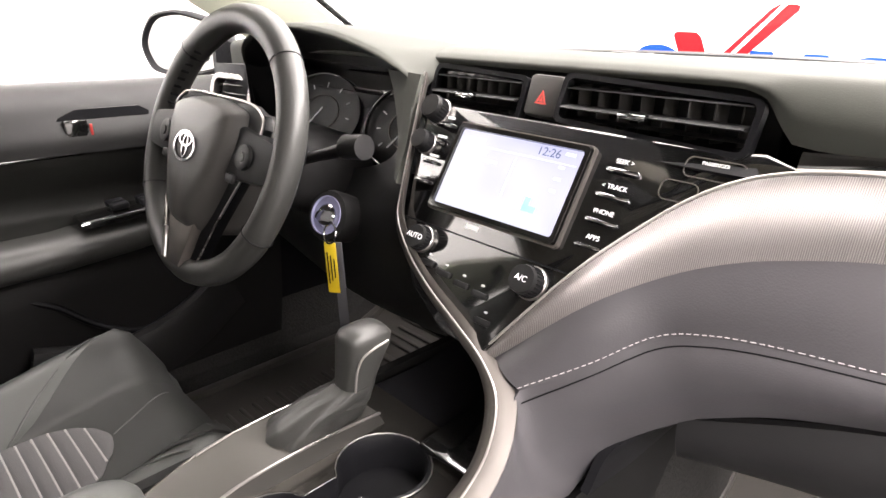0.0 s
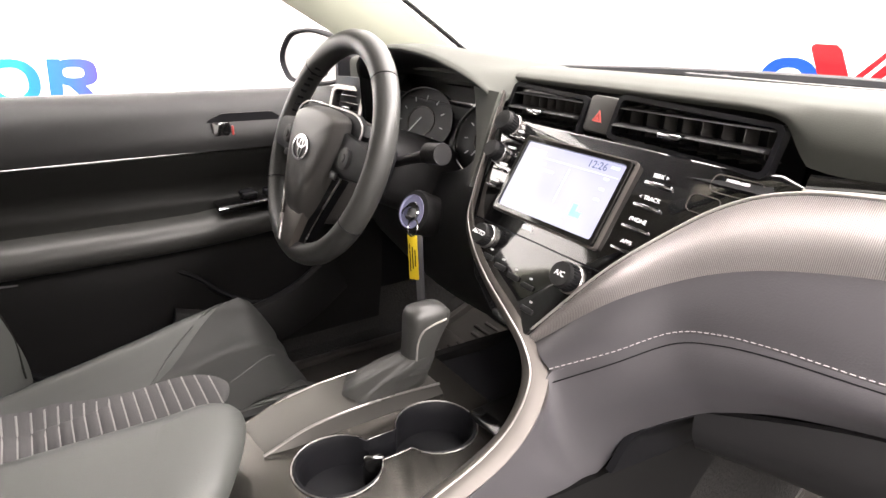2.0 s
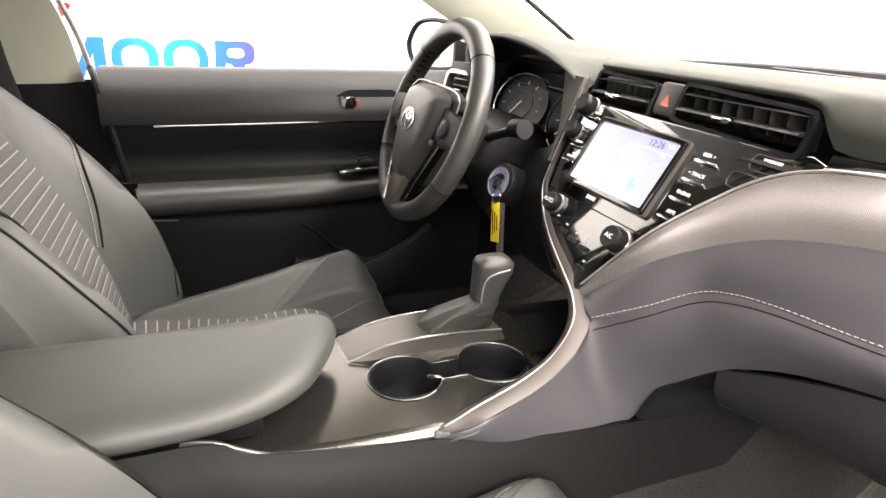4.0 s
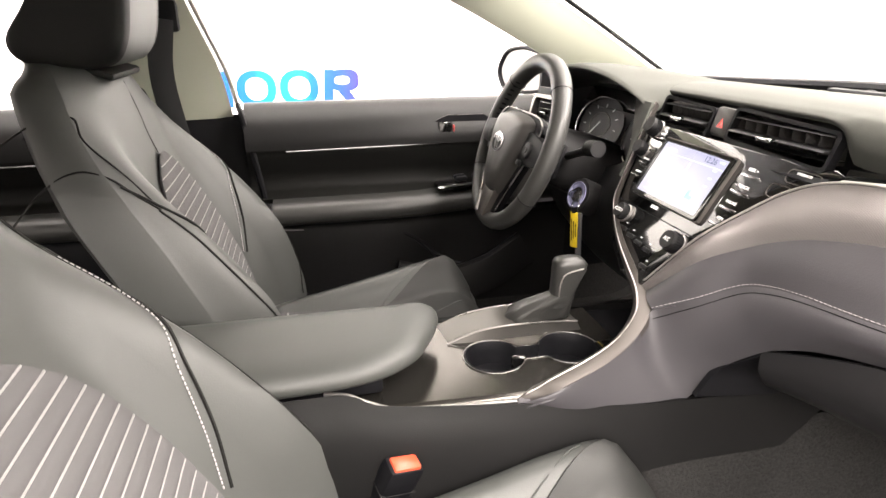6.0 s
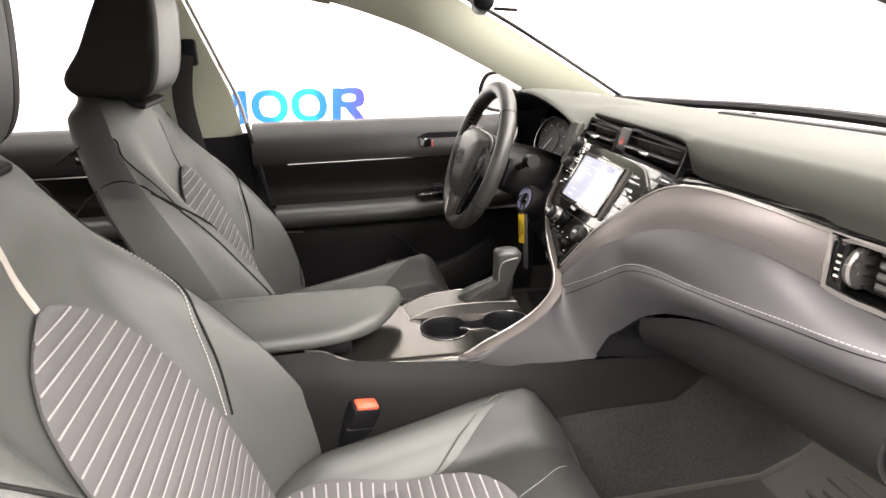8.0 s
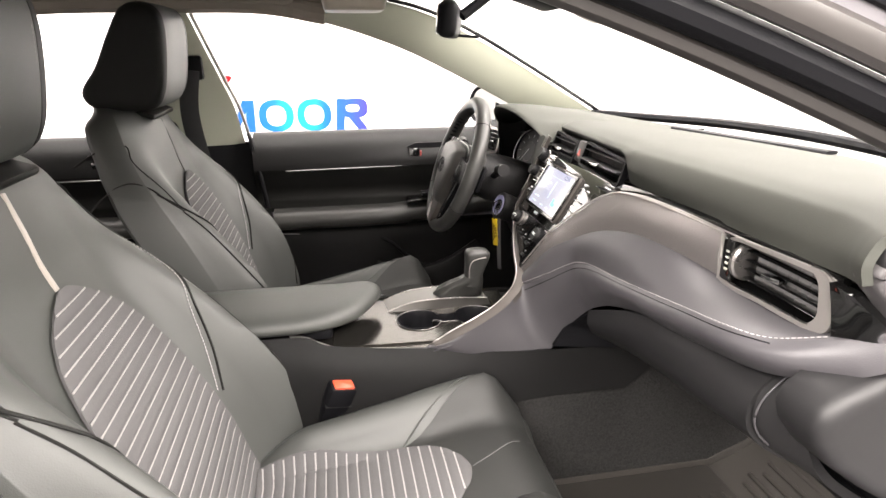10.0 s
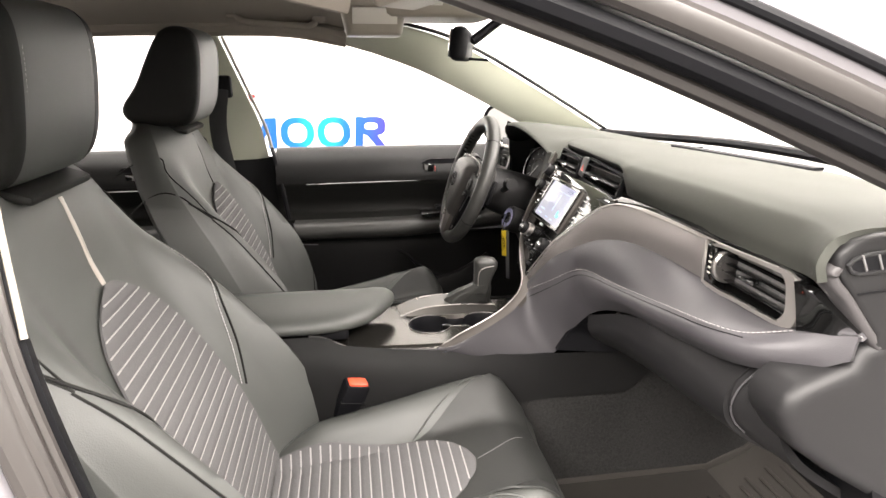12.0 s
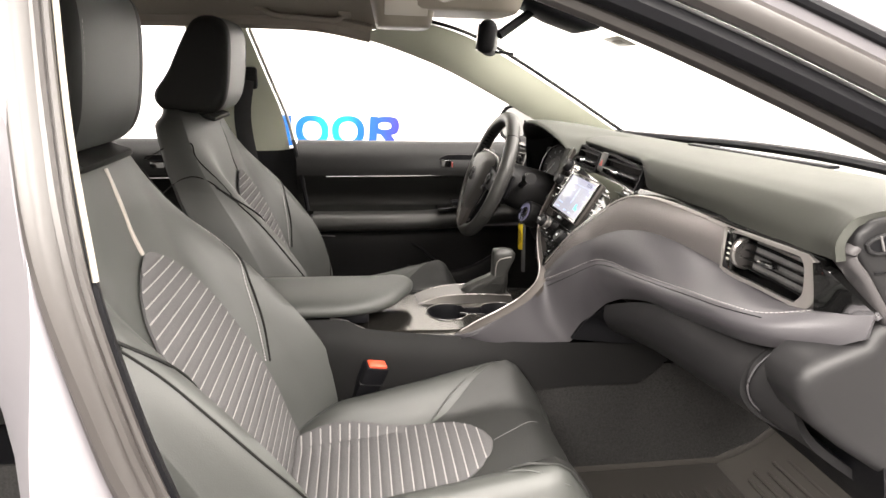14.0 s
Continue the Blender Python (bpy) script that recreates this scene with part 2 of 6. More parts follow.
def shell(grid, thick):
    """A sheet with depth: front as given, back moved along the normal by thick (the sign chooses the side)."""
    nn = normals(grid)
    back = [[q + n * thick for q, n in zip(r, m)] for r, m in zip(grid, nn)]
    bm = bmesh.new()
    f = [[bm.verts.new(q) for q in r] for r in grid]
    b = [[bm.verts.new(q) for q in r] for r in back]
    h, w = len(grid), len(grid[0])
    for i in range(h - 1):
        for j in range(w - 1):
            bm.faces.new((f[i][j], f[i][j + 1], f[i + 1][j + 1], f[i + 1][j]))
            bm.faces.new((b[i][j], b[i + 1][j], b[i + 1][j + 1], b[i][j + 1]))
    for j in range(w - 1):
        bm.faces.new((f[0][j], b[0][j], b[0][j + 1], f[0][j + 1]))
        bm.faces.new((f[-1][j], f[-1][j + 1], b[-1][j + 1], b[-1][j]))
    for i in range(h - 1):
        bm.faces.new((f[i][0], f[i + 1][0], b[i + 1][0], b[i][0]))
        bm.faces.new((f[i][-1], b[i][-1], b[i + 1][-1], f[i + 1][-1]))
    bmesh.ops.recalc_face_normals(bm, faces=bm.faces)
    return bm


def sweep(path, profile, up=(0, 0, 1), closed=False, cap=True):
    """A profile of (sideways, up) pairs moved along a path; a list of profiles gives one for each point."""
    path = [Vector(q) for q in path]
    rows = []
    k = len(path)
    for i, q in enumerate(path):
        a = path[i - 1] if closed or i else path[0]
        b = path[(i + 1) % k] if closed or i < k - 1 else path[-1]
        d = (b - a).normalized()
        s = d.cross(Vector(up))
        s = s.normalized() if s.length > 1e-6 else Vector((1, 0, 0))
        u = s.cross(d)
        prof = profile[i] if isinstance(profile[0], list) else profile
        rows.append([q + s * x + u * y for x, y in prof])
    return skin(rows, wrap=True, cap=cap and not closed, loop=closed)


def round_profile(w, h, n=12, power=2.0):
    out = []
    for i in range(n):
        a = 2 * math.pi * i / n
        c, s = math.cos(a), math.sin(a)
        out.append((w / 2 * math.copysign(abs(c) ** (2 / power), c), h / 2 * math.copysign(abs(s) ** (2 / power), s)))
    return out


def tube(path, r, n=8, closed=False, up=(0, 0, 1)):
    return sweep(path, round_profile(2 * r, 2 * r, n), up, closed)


def rbox(sx, sy, sz, r=0.004, seg=2, m=None):
    """A box with rounded edges, centred."""
    bm = bmesh.new()
    bmesh.ops.create_cube(bm, size=1)
    bmesh.ops.scale(bm, vec=(sx, sy, sz), verts=bm.verts)
    r = min(r, 0.49 * min(sx, sy, sz))
    if r > 0:
        bmesh.ops.bevel(bm, geom=list(bm.edges), offset=r, segments=seg, affect="EDGES", profile=0.5)
    if m is not None:
        bmesh.ops.transform(bm, matrix=m, verts=bm.verts)
    return bm


def plate(outline, depth, m=None, bevel=0.0, seg=2):
    """A flat outline (x, y) with depth along z, front face at z = depth."""
    bm = bmesh.new()
    lo = [bm.verts.new((x, y, 0)) for x, y in outline]
    hi = [bm.verts.new((x, y, depth)) for x, y in outline]
    n = len(outline)
    bm.faces.new(lo[::-1])
    top = bm.faces.new(hi)
    for i in range(n):
        bm.faces.new((lo[i], lo[(i + 1) % n], hi[(i + 1) % n], hi[i]))
    bmesh.ops.recalc_face_normals(bm, faces=bm.faces)
    if bevel:
        bmesh.ops.bevel(bm, geom=list(top.edges), offset=bevel, segments=seg, affect="EDGES", profile=0.5)
    if m is not None:
        bmesh.ops.transform(bm, matrix=m, verts=bm.verts)
    return bm


def lathe(profile, n=28, m=None):
    """Pairs (radius, height) turned about z."""
    rows = [[Vector((r * math.cos(2 * math.pi * i / n), r * math.sin(2 * math.pi * i / n), z)) for i in range(n)] for r, z in profile]
    bm = skin(rows, wrap=True, cap=True)
    if m is not None:
        bmesh.ops.transform(bm, matrix=m, verts=bm.verts)
    return bm


def rounded(w, h, r, n=4, cx=0.0, cy=0.0):
    """A rounded rectangle as an outline."""
    out = []
    for k, (sx, sy) in enumerate(((1, 1), (-1, 1), (-1, -1), (1, -1))):
        for i in range(n + 1):
            a = math.pi / 2 * (k + i / n)
            out.append((cx + sx * (w / 2 - r) + r * math.cos(a), cy + sy * (h / 2 - r) + r * math.sin(a)))
    return out


def ring_plate(outer, inner, depth, m=None):
    """A flat ring between two outlines of the same length."""
    n = len(outer)
    rows = [[Vector((*q, 0)) for q in inner], [Vector((*q, depth)) for q in inner], [Vector((*q, depth)) for q in outer], [Vector((*q, 0)) for q in outer]]
    bm = skin(rows, wrap=True, loop=True)
    if m is not None:
        bmesh.ops.transform(bm, matrix=m, verts=bm.verts)
    return bm


def merge(*many):
    """Several bmeshes as one."""
    bm = bmesh.new()
    for b in many:
        me = bpy.data.meshes.new("t")
        b.to_mesh(me)
        b.free()
        bm.from_mesh(me)
        bpy.data.meshes.remove(me)
    return bm


def mesh_of(name, bm, mat, smooth=35):
    me = bpy.data.meshes.new(name)
    bm.to_mesh(me)
    bm.free()
    me.materials.append(mat)
    if smooth:
        me.shade_smooth()
        me.set_sharp_from_angle(angle=radians(smooth))
    return me


def part(name, bm, mat, parent, label="", smooth=35):
    ob = new(name, mesh_of(name, bm, mat, smooth))
    ob.parent = parent
    return tagged(ob, label)


def thing(name, label, category, group="", kind="", at=(0, 0, 0)):
    ob = new(name)
    ob.location = at
    ob.empty_display_size = 0.05
    return tagged(ob, label, category, group, kind)


def solid(name, bm, mat, label="", category="", kind="", smooth=35, group=""):
    return tagged(new(name, mesh_of(name, bm, mat, smooth)), label, category, group, kind)


def words(name, text, size, m, mat, parent, label="", align="CENTER"):
    """Flat lettering in the built-in font, as a mesh."""
    cu = bpy.data.curves.new(name, "FONT")
    cu.body, cu.size, cu.align_x, cu.align_y, cu.extrude = text, size, align, "CENTER", 0.0001
    tmp = bpy.data.objects.new(name, cu)
    scene.collection.objects.link(tmp)
    me = bpy.data.meshes.new_from_object(tmp.evaluated_get(bpy.context.evaluated_depsgraph_get()))
    bpy.data.objects.remove(tmp)
    me.transform(m)
    me.materials.clear()
    me.materials.append(mat)
    ob = new(name, me)
    ob.parent = parent
    return tagged(ob, label)


def smoothstep(a, b, x):
    t = min(max((x - a) / (b - a), 0.0), 1.0)
    return t * t * (3 - 2 * t)


def lerp(table, x):
    """Smooth reading of a table of (x, value) pairs."""
    xs = [a for a, _ in table]
    if x <= xs[0]:
        return table[0][1]
    for i in range(len(table) - 1):
        if x <= xs[i + 1]:
            t = (x - xs[i]) / (xs[i + 1] - xs[i])
            p0, p1, p2, p3 = (table[max(i - 1, 0)][1], table[i][1], table[i + 1][1], table[min(i + 2, len(table) - 1)][1])
            return 0.5 * (2 * p1 + (p2 - p0) * t + (2 * p0 - 5 * p1 + 4 * p2 - p3) * t * t + (3 * p1 - p0 - 3 * p2 + p3) * t ** 3)
    return table[-1][1]


# ---- the room round the car ----
GROUND = -0.10
solid("ground", rbox(6.4, 6.9, 0.1, 0, m=pose(0.25, 0.0, GROUND - 0.05)), M_FLOOR, "smooth grey showroom floor", "floor", "structure")
solid("wall_left", rbox(0.1, 6.9, 3.4, 0, m=pose(-2.85, 0.0, 1.55)), M_WALL, "bright white painted studio wall", "wall", "structure")
solid("wall_right", rbox(0.1, 6.9, 3.4, 0, m=pose(3.35, 0.0, 1.55)), M_WALL_GREY, "unseen studio wall, greyed to cut bounce light", "wall", "structure")
solid("wall_front", rbox(6.1, 0.1, 3.4, 0, m=pose(0.25, 3.15, 1.55)), M_WALL, "bright white painted studio wall", "wall", "structure")
solid("wall_back", rbox(6.1, 0.1, 3.4, 0, m=pose(0.25, -3.4, 1.55)), M_WALL_GREY, "unseen studio wall, greyed to cut bounce light", "wall", "structure")
solid("ceiling", rbox(6.4, 6.9, 0.1, 0, m=pose(0.25, 0.0, 3.3)), M_WALL, "plain white ceiling", "ceiling", "structure")


def sign(place, turn, g, mat, label):
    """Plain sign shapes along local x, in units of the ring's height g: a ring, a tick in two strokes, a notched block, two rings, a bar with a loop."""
    root = thing("wall_sign", label, "sign", at=(0, 0, 0))
    at = Matrix.Translation(place) @ turn
    n = 48

    def shape(name, pts, depth, m=mat):
        part(name, plate([(x * g, y * g) for x, y in pts], depth, at), m, root)

    def oval(cx, cy, a, b, power=2.3):
        return [((cx + x) * g, (cy + y) * g) for x, y in round_profile(2 * a, 2 * b, n, power)]

    for cx in (-3.19, 0.42, 1.62):
        part("ring", ring_plate(oval(cx, 0.5, 0.55, 0.51), oval(cx, 0.5, 0.31, 0.325), 0.006, at), mat, root)
    shape("tick_short", [(-2.90, 1.20), (-2.85, 1.26), (-2.48, 1.26), (-2.38, 1.18), (-1.98, 0.35), (-2.15, 0.05), (-2.35, 0.05)], 0.008, M_SIGN_RED)
    shape("tick_long", [(-2.72, 0.02), (-2.36, 0.02), (-0.84, 1.66), (-0.83, 1.73), (-0.90, 1.76), (-1.14, 1.76), (-1.26, 1.69)], 0.010, M_SIGN_RED)
    shape("tick_stripe", [(-2.50, 0.08), (-2.42, 0.08), (-1.01, 1.77), (-1.09, 1.77)], 0.013, M_WALL)
    shape("block", [(-1.55, 0), (-1.27, 0), (-1.20, 0.62), (-0.99, 0), (-0.80, 0), (-0.52, 0.62), (-0.53, 0), (-0.26, 0), (-0.24, 1), (-0.60, 1), (-0.87, 0.36), (-1.10, 1), (-1.46, 1)], 0.006)
    x = 2.30
    shape("tall_bar", [(x, 0), (x + 0.27, 0), (x + 0.33, 1.0), (x + 0.06, 1.0)], 0.006)
    part("half_ring", ring_plate(oval(x + 0.62, 0.69, 0.43, 0.31, 3.0), oval(x + 0.56, 0.69, 0.22, 0.125, 2.6), 0.005, at), mat, root)
    shape("foot_bar", [(x + 0.40, 0.42), (x + 0.75, 0.42), (x + 1.04, 0), (x + 0.72, 0)], 0.004)
    return root


sign((-2.798, -0.605, 0.662), Matrix(((0, 0, 1, 0), (1, 0, 0, 0), (0, 1, 0, 0), (0, 0, 0, 1))), 0.19, M_SIGN_SIDE, "blue and cyan sign with a red tick on white wall")
sign((-0.35, 3.098, 0.645), Matrix(((1, 0, 0, 0), (0, 0, -1, 0), (0, 1, 0, 0), (0, 0, 0, 1))), 0.285, M_SIGN_FRONT, "blue sign with a red tick on the white wall")


# ---- the car's shell: floor, pillars, roof, doors ----
def mirror_x(points):
    return [(-x, y, z) for x, y, z in points]


# carpet: flat floor, toe board and tunnel sides
floor_rows = []
for x in (-0.74, -0.70, -0.62, -0.3, -0.168, -0.156, -0.142, -0.132):
    rise = 0.12 if x < -0.72 else (0.03 if x < -0.66 else 0.0)
    side = {-0.156: 0.02, -0.142: 0.13, -0.132: 0.25}.get(x, 0.0)
    floor_rows.append([V(x, y, z + max(rise, side * (0.4 if y < 0 else 1.0))) for y, z in ((-1.35, 0.34), (-0.5, 0.335), (-0.12, 0.335), (0.12, 0.335), (0.42, 0.335), (0.54, 0.342), (0.63, 0.400), (0.80, 0.56))])
carpet_l = shell([curve(r, 4) for r in floor_rows], 0.01)
floor_rows_r = [[V(-q.x, q.y, q.z) for q in r] for r in floor_rows]
carpet_r = shell([curve(r, 4) for r in floor_rows_r], -0.01)
solid("floor", merge(carpet_l, carpet_r), M_CARPET, "dark grey looped car carpet", "carpet", "structure")
solid("floor_pan", rbox(1.6, 2.4, 0.04, 0.01, m=pose(0, -0.3, 0.27)), M_DARK, "dark metal floor pan under the carpet", "floor", "structure")
solid("bulkhead", rbox(1.5, 0.04, 0.52, 0.01, m=pose(0, 0.82, 0.66)), M_DARK, "dark bulkhead behind the dashboard", "wall", "structure")
solid("rear_panel", rbox(1.45, 0.06, 0.62, 0.02, m=pose(0, -1.40, 0.62)), M_LEATHER_DARK, "dark panel closing the rear of the cabin", "wall", "structure")
solid("parcel_shelf", rbox(1.4, 0.5, 0.03, 0.01, m=pose(0, -1.64, 0.93)), M_DARK, "dark shelf behind the cabin", "shelf", "structure")


def pillar(name, outer, inner, thick, mat, label, parent=None):
    """A pillar cover as a curved sheet between two edges, closed behind."""
    a, b = curve(outer, 6), curve(inner, 6)
    rows = []
    for p, q in zip(a, b):
        mid = (p + q) / 2
        out = (mid - V(0, mid.y, 0.95)).normalized()
        rows.append([p, p.lerp(q, 0.12) - out * 0.004, mid - out * 0.009, p.lerp(q, 0.88) - out * 0.004, q])
    bm = shell(rows, thick)
    if parent:
        return part(name, bm, mat, parent)
    return solid(name, bm, mat, label, "pillar", "structure")


# front pillars: screen edge and door edge
A_SCREEN = [(-0.50, -0.10, 1.275), (-0.545, 0.04, 1.245), (-0.585, 0.17, 1.194), (-0.62, 0.36, 1.094), (-0.65, 0.57, 0.975)]
A_DOOR = [(-0.575, -0.24, 1.232), (-0.60, -0.10, 1.192), (-0.63, 0.05, 1.135), (-0.69, 0.30, 1.012), (-0.735, 0.45, 0.93)]
pillar("pillar_left", A_SCREEN, A_DOOR, 0.006, M_PILLAR, "pale grey-beige plastic windscreen pillar cover")
AR_DOOR = [(0.60, -0.35, 1.272), (0.615, -0.20, 1.250), (0.64, -0.07, 1.209), (0.675, 0.07, 1.154), (0.725, 0.26, 1.067), (0.78, 0.45, 0.972)]
pillar("pillar_right", [(x - 0.04, y, z + 0.03) for x, y, z in AR_DOOR], [(x - 0.016, y - 0.004, z + 0.006) for x, y, z in AR_DOOR], -0.006, M_PILLAR, "pale grey-beige plastic windscreen pillar cover")

# roof lining
roof_rows = []
for x in (-0.60, -0.55, -0.42, 0, 0.42, 0.55, 0.60):
    drop = {0.60: 0.065, 0.55: 0.03, 0.42: 0.008, 0: 0}[abs(x)]
    roof_rows.append([V(x, y, z - drop) for y, z in ((-1.5, 1.26), (-0.9, 1.315), (-0.4, 1.325), (-0.15, 1.315), (0.02 - 0.25 * abs(x), 1.295 + 0.02 * abs(x)))])
solid("ceiling_lining", shell([curve(r, 4) for r in [list(c) for c in roof_rows]], 0.012), M_LINER, "warm grey cloth roof lining", "headliner", "structure")
solid("roof_skin", rbox(1.24, 1.75, 0.02, 0.008, m=pose(0, -0.72, 1.375)), M_PAINT, "silver painted roof panel", "roof", "structure")

# roof rails over the doors
RAIL = [(-0.60, -1.4, 1.215), (-0.605, -0.9, 1.262), (-0.60, -0.55, 1.268), (-0.59, -0.35, 1.265), (-0.575, -0.20, 1.240)]
solid("rail_left", sweep(curve(RAIL, 6), round_profile(0.05, 0.05, 10)), M_LINER, "warm grey roof rail trim over the doors", "trim", "structure")
solid("rail_right", sweep(curve(mirror_x(RAIL), 6), round_profile(0.05, 0.05, 10)), M_LINER, "warm grey roof rail trim over the doors", "trim", "structure")

# middle pillars
B_FRONT = [(-0.595, -0.535, 1.245), (-0.66, -0.49, 1.10), (-0.715, -0.462, 1.0), (-0.757, -0.450, 0.898)]
B_BACK = [(-0.595, -0.69, 1.245), (-0.635, -0.67, 1.15), (-0.69, -0.68, 1.03), (-0.735, -0.69, 0.896)]
pillar("pillar_middle_left", B_FRONT, B_BACK, 0.03, M_PILLAR, "pale grey plastic middle pillar cover")
B_LOW_F = [(-0.760, -0.437, 0.905), (-0.725, -0.405, 0.75), (-0.725, -0.365, 0.52), (-0.73, -0.36, 0.36)]
B_LOW_B = [(-0.738, -0.69, 0.90), (-0.725, -0.62, 0.75), (-0.72, -0.64, 0.55), (-0.72, -0.64, 0.36)]
pillar("pillar_foot_left", B_LOW_F, B_LOW_B, 0.03, M_DARK, "dark plastic foot of the middle pillar")
# chrome window edge and black seal along the front of the middle pillar
solid("trim_window_left", sweep(curve([(-0.60, -0.525, 1.243), (-0.665, -0.48, 1.10), (-0.72, -0.450, 1.0), (-0.765, -0.438, 0.915)], 6), round_profile(0.011, 0.008, 8)), M_LAMPLENS, "cream thin edge beside the window", "trim", "structure")
solid("seal_left", sweep(curve([(-0.745, -0.437, 0.926), (-0.70, -0.426, 0.905), (-0.679, -0.413, 0.84), (-0.672, -0.393, 0.71), (-0.672, -0.380, 0.64), (-0.674, -0.363, 0.55), (-0.68, -0.335, 0.48), (-0.69, -0.29, 0.44)], 6), round_profile(0.013, 0.015, 8)), M_DARK, "black rubber door seal", "seal", "structure")

# right middle pillar: painted outer face, rubber seal and inner cover, seen past the open door
RB = [(0.62, -0.50, 1.235), (0.685, -0.478, 1.10), (0.725, -0.458, 0.99), (0.745, -0.428, 0.87), (0.75, -0.40, 0.76), (0.75, -0.385, 0.60), (0.745, -0.38, 0.40)]


def along(base, dx, dy):
    return curve([(x + dx, y + dy, z) for x, y, z in base], 6)


solid("seal_right", sweep(along(RB, 0.003, -0.004), round_profile(0.024, 0.022, 10)), M_SEAL, "dark grey rubber door seal on the middle pillar", "seal", "structure")
solid("seal_rib_right", sweep(along(RB, 0.0, 0.006), round_profile(0.013, 0.013, 10)), M_SEAL, "second rib of the door seal", "seal", "structure")
solid("seal_lip_right", sweep(along(RB, -0.006, 0.0125), round_profile(0.009, 0.009, 8)), M_SEAL, "thin rubber lip of the door seal", "seal", "structure")
solid("trim_pillar_right", shell([along(RB, -0.014, 0.0175), along(RB, -0.03, 0.012), along(RB, -0.075, -0.02), along(RB, -0.10, -0.12)], 0.01), M_DARK, "dark plastic inner cover of the middle pillar", "pillar", "structure")


def swell(dx, dy):
    """The pillar's edge moved out, not above the belt line and fully below it."""
    k = [0.0, 0.0, 0.1, 0.85, 1.5, 1.9, 2.0]
    return curve([(x + 0.008 + dx * q, y - 0.013 + dy * q, z) for (x, y, z), q in zip(RB, k)], 6)


solid("pillar_middle_right", shell([swell(0, 0), swell(0.022, -0.012), swell(0.034, -0.020), swell(0.036, -0.036), swell(0.0, -0.060), along(RB, -0.10, -0.14)], -0.006), M_PAINT, "silver painted middle pillar of the car body", "pillar", "structure")
solid("trim_bright_right", sweep(along(RB[:3], -0.012, 0.0185), round_profile(0.005, 0.004, 8)), M_BEIGE, "pale edge strip of the pillar cover", "trim", "structure")

# right front pillar seen from outside: seals and painted skin in front of the inner cover
solid("seal_front_right", sweep(curve([(x + 0.022, y + 0.012, z + 0.012) for x, y, z in AR_DOOR], 6), round_profile(0.03, 0.026, 10)), M_DARK, "black rubber seal along the windscreen pillar", "seal", "structure")
solid("seal_edge_right", sweep(curve([(x + 0.005, y, z + 0.002) for x, y, z in AR_DOOR], 6), round_profile(0.022, 0.02, 10)), M_SEAL, "grey edge of the door opening", "seal", "structure")


def lane(k, out):
    return curve([(x + out, y + 0.018 * k, z + 0.034 * k) for x, y, z in AR_DOOR], 6)


solid("pillar_skin_right", shell([lane(0.75, 0.03), lane(1.2, 0.044), lane(1.9, 0.048), lane(2.6, 0.036), lane(3.1, 0.010), lane(3.3, -0.03)], 0.006), M_PAINT, "silver painted windscreen pillar", "pillar", "structure")
solid("seal_outer_right", sweep(lane(0.95, 0.040), round_profile(0.022, 0.024, 10)), M_SEAL, "grey rubber seal beside the painted pillar", "seal", "structure")
solid("groove_right", sweep(lane(1.55, 0.048), round_profile(0.008, 0.010, 8)), M_DARK, "dark groove in the painted pillar", "trim", "structure")
solid("sill_right", merge(rbox(0.10, 1.5, 0.08, 0.02, m=pose(0.78, -0.05, 0.36)), rbox(0.12, 1.6, 0.3, 0.04, m=pose(0.86, -0.05, 0.2))), M_PAINT, "silver painted door sill", "sill", "structure")
solid("sill_cover_right", rbox(0.07, 1.1, 0.03, 0.01, m=pose(0.72, 0.05, 0.41)), M_DARK, "black plastic sill cover", "sill", "structure")
solid("kick_panel_left", rbox(0.03, 0.50, 0.60, 0.01, m=pose(-0.745, 0.60, 0.62)), M_DARK, "black trim panel beside the footwell", "panel", "structure")
solid("fender_left", rbox(0.10, 1.6, 0.5, 0.05, m=pose(-0.86, -0.2, 0.45)), M_PAINT, "silver painted outer side of the car", "car side", "structure")


# windscreen, side glass
def glass(name, ctrl, label):
    ob = solid(name, shell([curve(r, 5) for r in ctrl], 0.004), M_GLASS, label, "window", "structure", smooth=60)
    ob.visible_shadow = False
    return ob


glass("window_front", [[(-0.655, 0.585, 0.965), (-0.3, 0.735, 0.965), (0, 0.765, 0.965), (0.3, 0.735, 0.965), (0.655, 0.585, 0.965)],
                       [(-0.60, 0.25, 1.165), (-0.28, 0.375, 1.175), (0, 0.40, 1.178), (0.28, 0.375, 1.175), (0.60, 0.25, 1.165)],
                       [(-0.50, -0.09, 1.30), (-0.25, 0.0, 1.325), (0, 0.02, 1.33), (0.25, 0.0, 1.325), (0.50, -0.09, 1.30)]], "clear windscreen glass")
glass("window_left", [[(-0.785, -0.46, 0.90), (-0.785, 0.0, 0.90), (-0.785, 0.44, 0.90)], [(-0.70, -0.51, 1.10), (-0.70, -0.2, 1.10), (-0.70, 0.12, 1.10)], [(-0.615, -0.55, 1.24), (-0.615, -0.4, 1.24), (-0.615, -0.25, 1.24)]], "clear driver's window glass")

